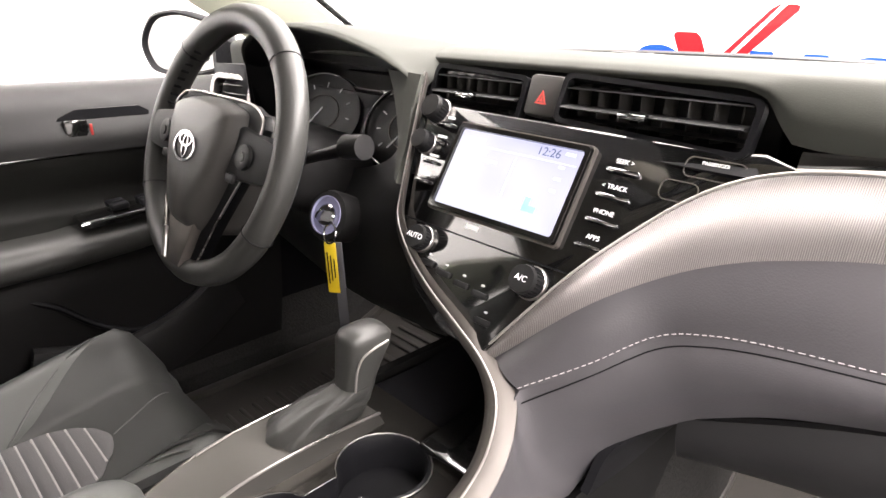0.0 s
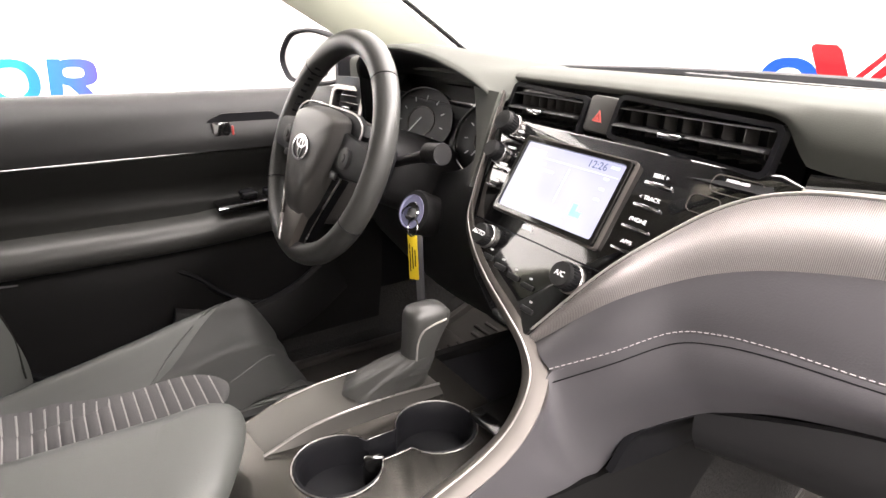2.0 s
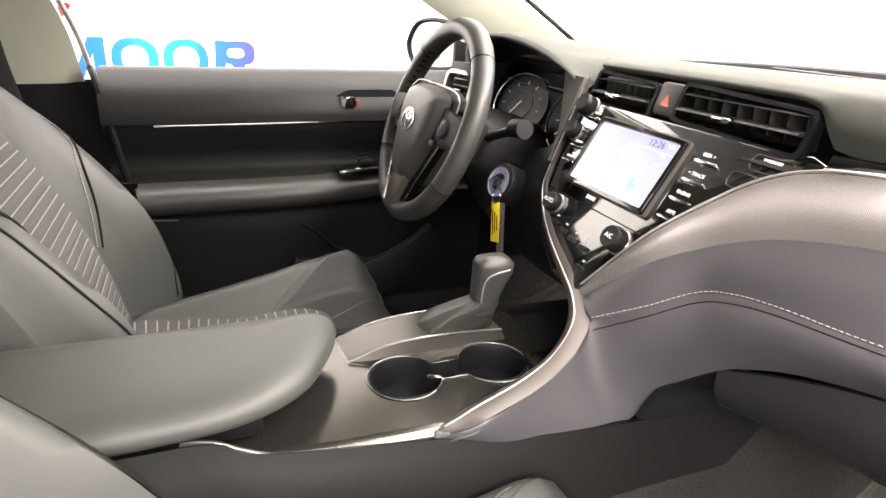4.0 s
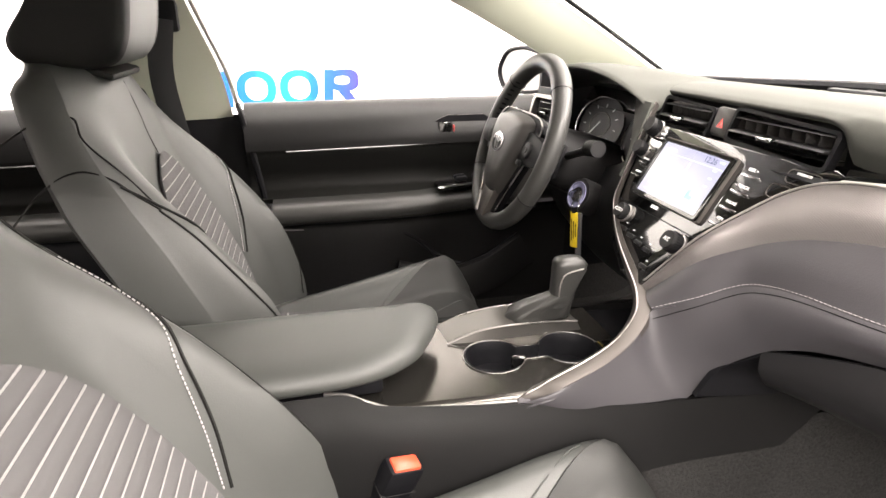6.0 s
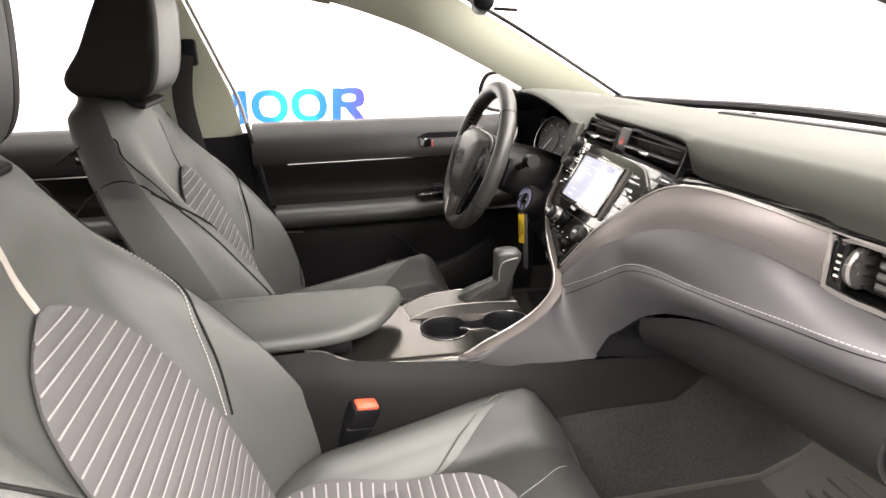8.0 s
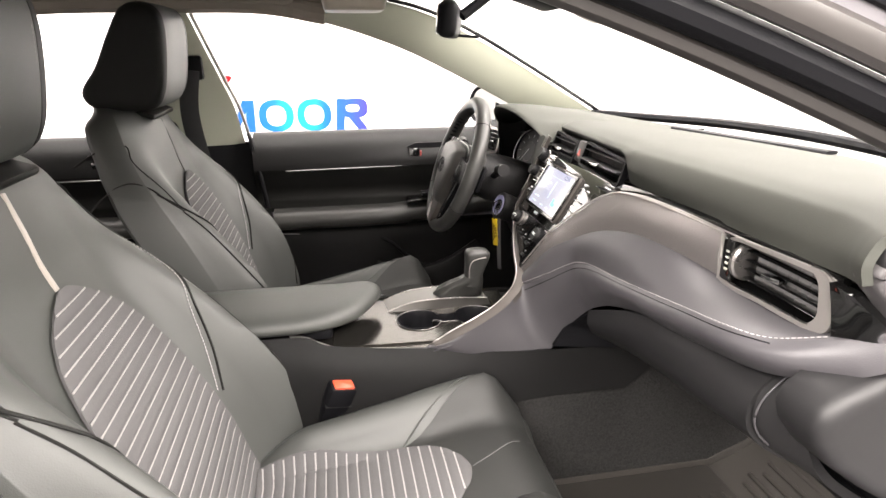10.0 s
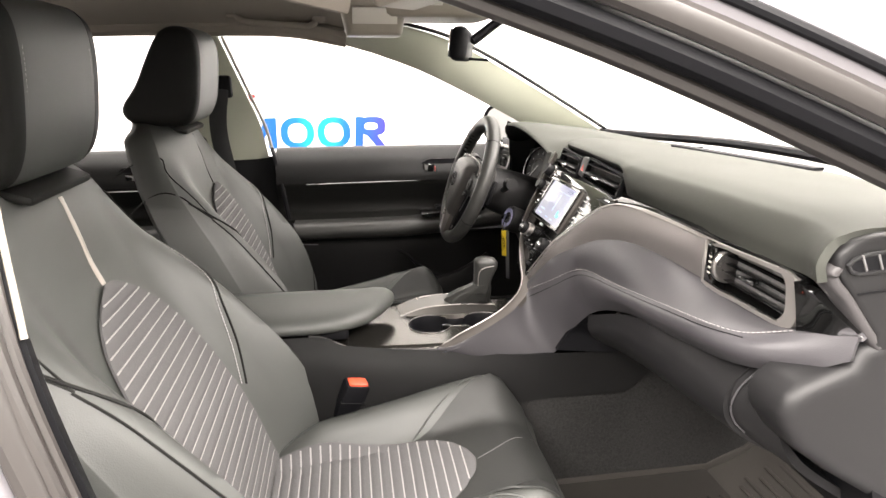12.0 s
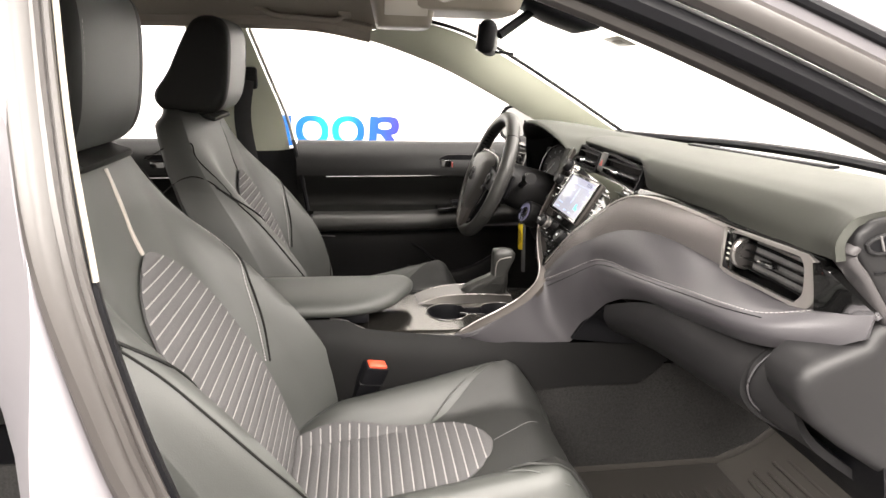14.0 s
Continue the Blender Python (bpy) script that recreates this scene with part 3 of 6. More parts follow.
# screen base trim
solid("trim_screen_base", sweep(curve([(-0.66, 0.57, 0.972), (-0.45, 0.655, 0.979), (-0.2, 0.705, 0.991), (0.1, 0.708, 0.999), (0.4, 0.66, 0.999), (0.67, 0.57, 0.992)], 8), round_profile(0.03, 0.022, 8)), M_DARK, "black rubber strip at the foot of the windscreen", "trim", "structure")
solid("trim_screen_left", sweep(curve([(x + 0.005, y + 0.012, z + 0.006) for x, y, z in A_SCREEN], 6), round_profile(0.014, 0.010, 8)), M_DARK, "black edge of the windscreen", "trim", "structure")
solid("bonnet", patch([[(-0.7, 0.72, 0.90), (0, 0.90, 0.92), (0.7, 0.72, 0.90)], [(-0.68, 1.3, 0.86), (0, 1.4, 0.89), (0.68, 1.3, 0.86)], [(-0.6, 1.8, 0.70), (0, 1.9, 0.74), (0.6, 1.8, 0.70)]], 6, 6, 0.01), M_PAINT, "silver painted car bonnet", "bonnet", "structure")


def door_panel(name, y0, y1, label):
    """A left door lining: rolled top, chrome strip, recess, armrest, pocket."""
    root = thing(name, label, "car door", kind="structure")
    ys = [y0 + (y1 - y0) * i / 8 for i in range(9)]
    top = [(-0.79, 0.906), (-0.77, 0.917), (-0.735, 0.913), (-0.70, 0.890), (-0.682, 0.858), (-0.68, 0.834)]
    part("top_roll", shell([[V(x, y, z) for y in ys] for x, z in curve2(top, 4)], 0.012), M_PLASTIC, root, "dark grey soft-touch top of the door lining")
    mid = [(-0.690, 0.850), (-0.688, 0.836), (-0.688, 0.826), (-0.70, 0.80), (-0.714, 0.765), (-0.706, 0.730), (-0.668, 0.713)]
    part("recess", shell([[V(x, y, z) for y in ys] for x, z in curve2(mid, 4)], 0.012), M_LEATHER_DARK, root)
    part("chrome_strip", sweep(curve([(-0.6765, y, 0.8285 + 0.010 * (y + 0.36) + 0.012 * smoothstep(0.02, 0.14, y)) for y in [y0 + (y1 - y0) * q for q in (0.11, 0.3, 0.45, 0.55, 0.62, 0.7, 0.85, 1.0)]], 4), round_profile(0.0040, 0.0050, 8, 3)), M_CHROME, root, "bright chrome strip")
    return root, ys


def curve2(points, n):
    return [(q.x, q.y) for q in curve([(a, b, 0) for a, b in points], n)]


door, ys = door_panel("door_1", -0.425, 0.36, "closed driver's door with dark lining and chrome strip")
ys = [max(y, -0.378) for y in ys]
arm = [(-0.668, 0.712), (-0.64, 0.707), (-0.628, 0.697), (-0.632, 0.682), (-0.66, 0.672), (-0.70, 0.669)]
part("armrest", shell([[V(x - 0.02 * smoothstep(-0.1, 0.3, y), y, z + 0.02 * smoothstep(-0.1, 0.35, y)) for y in ys] for x, z in curve2(arm, 4)], 0.012), M_WHEEL, door, "padded leather armrest")
low = [(-0.692, 0.665), (-0.70, 0.645), (-0.695, 0.60), (-0.70, 0.50), (-0.715, 0.40), (-0.72, 0.345)]
part("lower_panel", shell([[V(x, y, z) for y in ys] for x, z in curve2(low, 4)], 0.012), M_PLASTIC, door)
part("lower_strip", skin([[V(-0.694, y, z + h), V(-0.688, y, z + h - 0.001), V(-0.687, y, z - h), V(-0.694, y, z - h)] for y, z, h in ((-0.374, 0.6415, 0.0030), (-0.30, 0.638, 0.0032), (-0.20, 0.631, 0.0035), (-0.12, 0.6225, 0.0038), (-0.087, 0.6185, 0.001))], wrap=True, cap=True), M_FIN, door, "thin pale grey strip")
part("map_pocket_edge", sweep(curve([(-0.690, -0.085, 0.617), (-0.682, -0.04, 0.592), (-0.672, 0.0, 0.556), (-0.662, 0.05, 0.528), (-0.655, 0.12, 0.520), (-0.660, 0.22, 0.530)], 6), round_profile(0.010, 0.012, 8)), M_DARK, door, "rounded edge of the door pocket")
pocket = curve([(-0.66, -0.10, 0.50), (-0.645, 0.02, 0.475), (-0.65, 0.14, 0.50), (-0.67, 0.24, 0.55)], 6)
part("pocket", sweep(pocket, round_profile(0.035, 0.10, 12, 3)), M_PLASTIC, door, "dark moulded door pocket")
grille = lathe([(0.0, 0.0), (0.065, 0.002), (0.072, 0.006), (0.078, 0.0)], 32, pose(-0.694, 0.12, 0.585, 0, 90, 0))
part("speaker_grille", grille, M_PLASTIC, door)
# handle recess, pull and red lock mark
part("handle_cup", plate([(-0.075, -0.027), (0.075, -0.020), (0.085, 0.020), (0.070, 0.029), (-0.020, 0.029), (-0.045, 0.018)], 0.004, pose(-0.6835, 0.055, 0.868, 90, 0, 90)), M_DARK, door, "dark recess behind the door handle")
part("door_handle", rbox(0.012, 0.034, 0.036, 0.005, m=pose(-0.676, 0.030, 0.866)), M_PIANO, door, "small gloss black door handle")
part("lock_mark", rbox(0.004, 0.004, 0.018, 0.001, m=pose(-0.672, 0.050, 0.867)), M_RED, door, "red lock mark")
pod = part("switch_pod", rbox(0.05, 0.20, 0.016, 0.006, m=pose(-0.648, 0.10, 0.742, 4, 0, 0)), M_PIANO, door, "gloss black window switch panel")
for k in range(4):
    part("window_switch", rbox(0.016, 0.026, 0.010, 0.003, m=pose(-0.658 + 0.022 * (k % 2), 0.06 + 0.045 * (k // 2), 0.754, 4, 0, 0)), M_DARK, pod)
part("chrome_edge", sweep(curve([(-0.622, 0.0, 0.738), (-0.62, 0.10, 0.746), (-0.628, 0.20, 0.755)], 6), round_profile(0.005, 0.005, 8)), M_CHROME, pod)

rear, ysr = door_panel("door_2", -1.30, -0.66, "closed rear door with dark lining and chrome strip")
part("armrest", shell([[V(x, y, z) for y in ysr] for x, z in curve2(arm, 4)], 0.012), M_WHEEL, rear)
part("lower_panel", shell([[V(x, y, z) for y in ysr] for x, z in curve2(low, 4)], 0.012), M_DARK, rear)
part("handle_cup", plate(rounded(0.12, 0.06, 0.02), 0.006, pose(-0.6835, -0.80, 0.862, 90, 0, 90)), M_DARK, rear)
part("door_handle", rbox(0.014, 0.045, 0.034, 0.005, m=pose(-0.676, -0.82, 0.858)), M_PIANO, rear, "small gloss black door handle")

# ---- seats ----
BACK_Y = [(0.44, -0.335), (0.505, -0.365), (0.60, -0.40), (0.675, -0.435), (0.78, -0.488), (0.889, -0.544), (0.96, -0.570), (1.01, -0.586), (1.035, -0.60), (1.048, -0.615), (1.056, -0.635)]
BACK_W = [(0.44, 0.212), (0.52, 0.244), (0.60, 0.257), (0.70, 0.260), (0.80, 0.257), (0.88, 0.243), (0.95, 0.216), (1.0, 0.192), (1.025, 0.172), (1.04, 0.15), (1.05, 0.12), (1.056, 0.09)]
BACK_B = [(0.44, 0.06), (0.55, 0.105), (0.66, 0.108), (0.76, 0.085), (0.85, 0.05), (0.93, 0.015), (1.0, 0.0), (1.06, 0.0)]


def back_front(u, z):
    """Front face of the seat back: place for a sideways u and height z."""
    w = lerp(BACK_W, z)
    s = abs(u) / w
    y = lerp(BACK_Y, z) + lerp(BACK_B, z) * (smoothstep(0.53, 0.82, s) - 0.9 * smoothstep(0.82, 1.04, s)) + (0.012 - 0.034 * s * s) * smoothstep(0.80, 1.0, z)
    return V(u, y, z)


CUSH_Z = [(-0.42, 0.486), (-0.36, 0.490), (-0.25, 0.508), (-0.12, 0.534), (-0.02, 0.556), (0.04, 0.564), (0.078, 0.550), (0.104, 0.524), (0.119, 0.490), (0.125, 0.45)]
CUSH_W = [(-0.42, 0.18), (-0.2, 0.19), (0.0, 0.20), (0.06, 0.193), (0.10, 0.180), (0.125, 0.155)]


def cush_top(u, y):
    w = lerp(CUSH_W, y)
    s = abs(u) / w
    bump = 0.066 * smoothstep(-0.42, -0.27, y) * (1 - 0.7 * smoothstep(0.03, 0.10, y))
    z = lerp(CUSH_Z, y) + bump * smoothstep(0.48, 0.75, s) - 0.05 * smoothstep(0.82, 1.02, s) - 0.012 * s * s
    return V(u, y, z)


def lift(surface, u, v, out, e=0.004):
    """A point of a surface moved out along its normal."""
    p = surface(u, v)
    n = (surface(u + e, v) - surface(u - e, v)).cross(surface(u, v + e) - surface(u, v - e)).normalized()
    return p + n * out


def back_insert_w(z):
    return lerp([(0.50, 0.135), (0.60, 0.143), (0.68, 0.144), (0.74, 0.138), (0.79, 0.124), (0.83, 0.102), (0.86, 0.072), (0.88, 0.040), (0.893, 0.012)], z)


def cush_insert_w(y):
    return lerp([(-0.37, 0.122), (-0.25, 0.116), (-0.17, 0.104), (-0.12, 0.094), (-0.08, 0.078), (-0.055, 0.058), (-0.038, 0.034), (-0.027, 0.008)], y)


def insert(root, surface, width, lo, hi, pitch, sign_out, name):
    """Ribbed cloth insert: soft channels with a light thread line between them."""
    steps = int(round((hi - lo) / pitch))
    rows = []
    for i in range(steps * 5 + 1):
        v = lo + (hi - lo) * i / (steps * 5)
        bulge = 0.0028 * abs(math.sin(math.pi * i / 5))
        w = max(width(v), 0.004)
        rows.append([lift(surface, w * (2 * j / 14 - 1), v, sign_out * (0.003 + bulge * (1 - abs(2 * j / 14 - 1) ** 8))) for j in range(15)])
    base = part(name, shell(rows, -sign_out * 0.004), M_CLOTH, root, "grey channelled cloth insert with pale lines")
    for k in range(1, steps):
        v = lo + (hi - lo) * k / steps
        w = max(width(v) * 0.985, 0.004)
        line = [lift(surface, w * (2 * j / 14 - 1), v, sign_out * 0.0069) for j in range(15)]
        part("rib", sweep(line, round_profile(0.0036, 0.0026, 6), up=(0, 0, 1) if name == "cushion_insert" else (0, -1, 0.3)), M_RIB, base)
    return base


def seam(root, pts, r=0.0022, name="seam", mat=None, dashed=False, label=""):
    path = curve(pts, 8)
    if not dashed:
        return part(name, tube(path, r, 6), mat or M_LEATHER_DARK, root, label)
    bits = []
    acc, start = 0.0, 0
    for i in range(1, len(path)):
        acc += (path[i] - path[i - 1]).length
        if acc > 0.0062:
            a, b = path[start], path[i]
            bits.append(tube([a.lerp(b, 0.12), a.lerp(b, 0.78)], r, 5))
            acc, start = 0.0, i
    return part(name, merge(*bits), mat or M_THREAD, root, label)


def fine(pts, gap=0.0062):
    """Points along a curve at about the gap's distance."""
    path = curve(pts, 40)
    out, acc = [path[0]], 0.0
    for a, b in zip(path, path[1:]):
        acc += (b - a).length
        if acc >= gap:
            out.append(b)
            acc = 0.0
    return out


def stitches(root, pts, r=0.0009, gap=0.0052, name="stitching", label=""):
    path = fine(pts, gap)
    bits = []
    for a, b in zip(path, path[1:]):
        bits.append(tube([a.lerp(b, 0.1), a.lerp(b, 0.72)], r, 5))
    return part(name, merge(*bits), M_THREAD, root, label)


HEAD = [(-0.675, 1.048), (-0.61, 1.040), (-0.560, 1.045), (-0.536, 1.075), (-0.524, 1.13), (-0.518, 1.20), (-0.526, 1.238), (-0.555, 1.253), (-0.592, 1.245), (-0.622, 1.20), (-0.658, 1.13), (-0.692, 1.08)]


def car_seat(name, label, at, strip, head_back=0.0, set_back=0.0):
    root = thing(name, label, "car seat", "front seats")
    # seat back: rings from the foot to the shoulder
    rings = []
    for i in range(49):
        z = 0.44 + (1.056 - 0.44) * (i / 48 if i < 30 else 0.625 + 0.375 * (1 - (1 - (i - 30) / 18) ** 1.6))
        w = lerp(BACK_W, z)
        front = [back_front(w * math.sin(math.pi / 2 * (2 * j / 30 - 1)), z) for j in range(31)]
        th = 0.095 + 0.010 * smoothstep(0.7, 0.9, z) - 0.04 * smoothstep(1.01, 1.056, z)
        yb = lerp(BACK_Y, z) - th
        rear_side = [V(w * 1.02 * math.cos(math.pi * k / 9), yb + 0.03 - 0.035 * math.sin(math.pi * k / 9), z) for k in range(10)]
        rings.append(front + rear_side)
    rings.append([V(q.x * 0.6, q.y * 0.6 + 0.4 * (-0.67), q.z + 0.003) for q in rings[-1]])
    part("backrest", skin(rings, wrap=True, cap=True), M_LEATHER, root, "dark leather seat back with side bolsters", smooth=60)
    cush = []
    for i in range(35):
        y = -0.42 + 0.545 * i / 34
        w = lerp(CUSH_W, y)
        row = [cush_top(w * math.sin(math.pi / 2 * (2 * j / 28 - 1)), y) for j in range(29)]
        foot = 0.40 if y < 0.09 else 0.42
        row += [V(w, y, foot + 0.02), V(w - 0.03, y, foot), V(-w + 0.03, y, foot), V(-w, y, foot + 0.02)]
        cush.append(row)
    part("cushion", skin(cush, wrap=True, cap=True), M_LEATHER, root, "dark leather seat cushion", smooth=60)
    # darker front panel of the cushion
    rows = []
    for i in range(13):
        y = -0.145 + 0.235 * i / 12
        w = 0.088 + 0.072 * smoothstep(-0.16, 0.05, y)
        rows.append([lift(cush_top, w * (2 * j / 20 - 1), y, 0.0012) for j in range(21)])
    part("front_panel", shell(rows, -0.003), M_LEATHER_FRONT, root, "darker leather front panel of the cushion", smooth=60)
    insert(root, back_front, back_insert_w, 0.505, 0.893, 0.0160, -1 if lift(back_front, 0, 0.7, 0.01).y < back_front(0, 0.7).y else 1, "back_insert")
    insert(root, cush_top, cush_insert_w, -0.365, -0.027, 0.0165, 1, "cushion_insert")
    out = 1 if lift(back_front, 0, 0.7, 0.01).y > back_front(0, 0.7).y else -1

    def on_back(pts, d=0.001):
        return [lift(back_front, u, z, out * d) for u, z in pts]

    def on_cush(pts, d=0.001):
        return [lift(cush_top, u, y, d) for u, y in pts]

    def onto_side(u, y, z):
        """The seat back's skin nearest to a point beside it."""
        w = lerp(BACK_W, z)
        q = back_front(max(-w * 0.985, min(w * 0.985, u)), z)
        if y > q.y - 0.004:
            return q
        return V(math.copysign(w * 1.008, u), y, z)

    # fold line: highlight painted on the passenger's, plain dark leather on the driver's
    part("centre_strip", sweep(curve(on_back([(0, 0.895), (0.002, 0.93), (0.0, 0.97), (-0.004, 1.015)], 0.0), 8), round_profile(0.009 if strip is M_FOLD_LIGHT else 0.003, 0.005 if strip is M_FOLD_LIGHT else 0.002, 8, 3), up=(0, -1, 0.3)), strip, root, "fold line down the middle of the shoulder panel")
    for sd in (1, -1):
        inner = [(sd * 0.224, 0.895), (sd * 0.213, 0.860), (sd * 0.200, 0.825), (sd * 0.181, 0.783), (sd * 0.166, 0.715), (sd * 0.151, 0.645)]
        if sd < 0:
            stitches(root, on_back(inner, 0.0012), 0.0008, name="stitching")
        seam(root, on_back([(u + sd * 0.005, z) for u, z in inner], 0.0004), 0.0021)
        # wing seams that wrap from the front round the side of the bolster
        wrap_hi = [(0.214, -0.690, 0.950), (0.222, -0.645, 0.978), (0.214, -0.600, 0.985), (0.205, -0.574, 0.955), (0.200, -0.543, 0.912), (0.210, -0.510, 0.868)]
        wrap_lo = [(0.243, -0.690, 0.83), (0.240, -0.639, 0.895), (0.232, -0.597, 0.918), (0.228, -0.560, 0.908), (0.216, -0.524, 0.880), (0.212, -0.496, 0.857)]
        for line in (wrap_hi, wrap_lo):
            path = [onto_side(sd * u * 1.045, y, z) for u, y, z in line]
            seam(root, path, 0.0016)
        outer = [(sd * 0.214, 0.857), (sd * 0.214, 0.82), (sd * 0.216, 0.775), (sd * 0.215, 0.71), (sd * 0.204, 0.63), (sd * 0.185, 0.55)]
        seam(root, on_back([(u * 1.045, z) for u, z in outer], 0.0002), 0.0016)
        seam(root, on_cush([(sd * 0.100, -0.12), (sd * 0.128, -0.07), (sd * 0.158, -0.01), (sd * 0.174, 0.045)], 0.0015), 0.0015, mat=M_LEATHER)
    seam(root, on_cush([(-0.002, -0.022), (-0.018, 0.015), (-0.040, 0.05), (-0.058, 0.088)], 0.0042), 0.0010, mat=M_CLOTH)
    # head restraint: side profile drawn out sideways and rounded
    prof = curve([(0, y + head_back, z) for y, z in HEAD], 4, closed=True)
    cy, cz = -0.575 + head_back, 1.145
    rows = []
    for u, k in ((-0.122, 0.72), (-0.120, 0.86), (-0.112, 0.95), (-0.09, 0.99), (-0.045, 1.0), (0, 1.0), (0.045, 1.0), (0.09, 0.99), (0.112, 0.95), (0.120, 0.86), (0.122, 0.72)):
        rows.append([V(u, cy + (q.y - cy) * k, cz + (q.z - cz) * k) for q in prof])
    head = part("head_restraint", skin(rows, wrap=True, cap=True), M_LEATHER, root, "padded leather head restraint", smooth=60)
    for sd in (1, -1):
        # seamed side panels; their darker leather also carries the shade on these sides
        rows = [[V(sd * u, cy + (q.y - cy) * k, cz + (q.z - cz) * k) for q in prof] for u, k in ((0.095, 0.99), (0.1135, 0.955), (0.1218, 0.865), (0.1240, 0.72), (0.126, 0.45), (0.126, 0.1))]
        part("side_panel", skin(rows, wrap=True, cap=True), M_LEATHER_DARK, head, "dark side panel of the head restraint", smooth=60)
        stitches(head, [(sd * 0.088, y + head_back, z) for y, z in ((-0.5375, 1.075), (-0.5255, 1.13), (-0.5195, 1.20), (-0.530, 1.237))], 0.001)
    part("head_collar", rbox(0.17, 0.07, 0.012, 0.005, m=pose(0, -0.60, 1.037, -18, 0, 0)), M_LEATHER_DARK, root)
    # base: frame, rails and side cover
    part("seat_base", rbox(0.42, 0.42, 0.06, 0.02, m=pose(0, -0.16, 0.385)), M_DARK, root)
    for sd in (1, -1):
        part("rail", rbox(0.03, 0.50, 0.03, 0.004, m=pose(sd * 0.17, -0.16, 0.350)), M_DARK, root)
        part("side_cover", rbox(0.03, 0.40, 0.09, 0.015, m=pose(sd * 0.235, -0.20, 0.43)), M_DARK, root)
        part("hinge_cover", lathe([(0.0, 0.0), (0.045, 0.0), (0.05, 0.008), (0.045, 0.016), (0.0, 0.018)], 24, pose(sd * 0.236, -0.40, 0.47, 0, 90 * sd, 0)), M_DARK, root)
    # a seat slid back on its rails, with a lower cushion and a more upright back
    if set_back:
        for ob in root.children_recursive:
            for v in ob.data.vertices:
                low = smoothstep(-0.36, -0.28, v.co.y) * (1 - smoothstep(0.62, 0.72, v.co.z)) * smoothstep(0.36, 0.44, v.co.z)
                v.co.y += min(0.0, set_back * (1.0 - 2.5 * max(0.0, v.co.z - 0.5)))
                v.co.z -= 0.030 * low
    root.matrix_world = at
    return root


SEAT_P, SEAT_D = 0.322, -0.390
seat = car_seat("car_seat", "dark leather driver's seat with grey ribbed cloth insert", pose(SEAT_D, 0, 0), M_LEATHER_DARK, 0.0, -0.05)
car_seat("car_seat", "dark leather passenger seat with grey ribbed cloth insert", pose(SEAT_P, 0.0, -0.003), M_FOLD_LIGHT, -0.025)

# ---- dashboard ----
# grey symbols, dial marks and needles, also with a faint added glow
M_SYMBOL = glow("glowing_symbol_grey", (0.4, 0.4, 0.4), 0.05)
dash = thing("dashboard", "dark grey padded dashboard with satin wing trim and stitched leather", "dashboard")

# upper pad: from the windscreen to its rolled rear edge
PAD_X = [-0.70, -0.56, -0.40, -0.22, -0.16, 0.0, 0.16, 0.19, 0.21, 0.24, 0.40, 0.55, 0.60, 0.64, 0.66, 0.682]


def pad_section(x):
    front_y = 0.70 - 0.28 * x * x
    z = 0.026 * x
    edge = lerp([(-0.7, 0.30), (-0.25, 0.288), (-0.17, 0.285), (0.16, 0.258), (0.24, 0.248), (0.40, 0.25), (0.59, 0.247), (0.615, 0.245), (0.64, 0.238), (0.66, 0.229), (0.69, 0.214)], x)
    low = lerp([(-0.7, 0.955), (-0.57, 0.965), (-0.52, 1.0), (-0.25, 1.0), (-0.17, 0.999), (0.180, 0.998), (0.200, 0.992), (0.213, 0.975), (0.225, 0.962), (0.40, 0.958), (0.58, 0.956), (0.62, 0.957), (0.65, 0.961), (0.69, 0.966)], x)
    out = lerp([(-0.7, 0.0), (0.16, 0.004), (0.24, 0.012), (0.7, 0.012)], x)
    top = 1.006 - 0.15 * max(0.0, 0.98 - low)
    return [(x, front_y, 0.968 + z), (x, front_y - 0.05, 0.985 + z), (x, 0.52, 1.003 + z), (x, 0.40, 1.013 + z), (x, edge + 0.05, 1.016 + z), (x, edge + 0.012, 1.011 + z), (x, edge - out * 0.2, top + z), (x, edge - out, 0.5 * (top + low) + z), (x, edge - out * 0.6, low + z)]


part("upper_pad", shell([curve(pad_section(x), 5) for x in (q.x for q in curve([(x, 0, 0) for x in PAD_X], 4))], 0.008), M_PAD, dash, "soft grained grey-black upper pad", smooth=60)
part("defroster_slot", sweep(curve([(-0.060, 0.482, 1.0080), (0.10, 0.530, 1.006), (0.262, 0.556, 1.0085)], 8), round_profile(0.026, 0.006, 8, 4)), M_DARK, dash, "black defroster slot")
part("light_sensor", lathe([(0.007, 0), (0.006, 0.002), (0.0, 0.003)], 16, pose(-0.03, 0.522, 1.007)), M_DARK, dash)
core = [(0.66, 0.95), (0.62, 0.70), (0.40, 0.62), (0.33, 0.70), (0.30, 0.80), (0.31, 0.94), (0.40, 0.97)]
part("core", skin([[V(x, y, z) for y, z in core] for x in (-0.70, 0.69)], wrap=True, cap=True), M_DARK, dash, "black inner body of the dashboard")

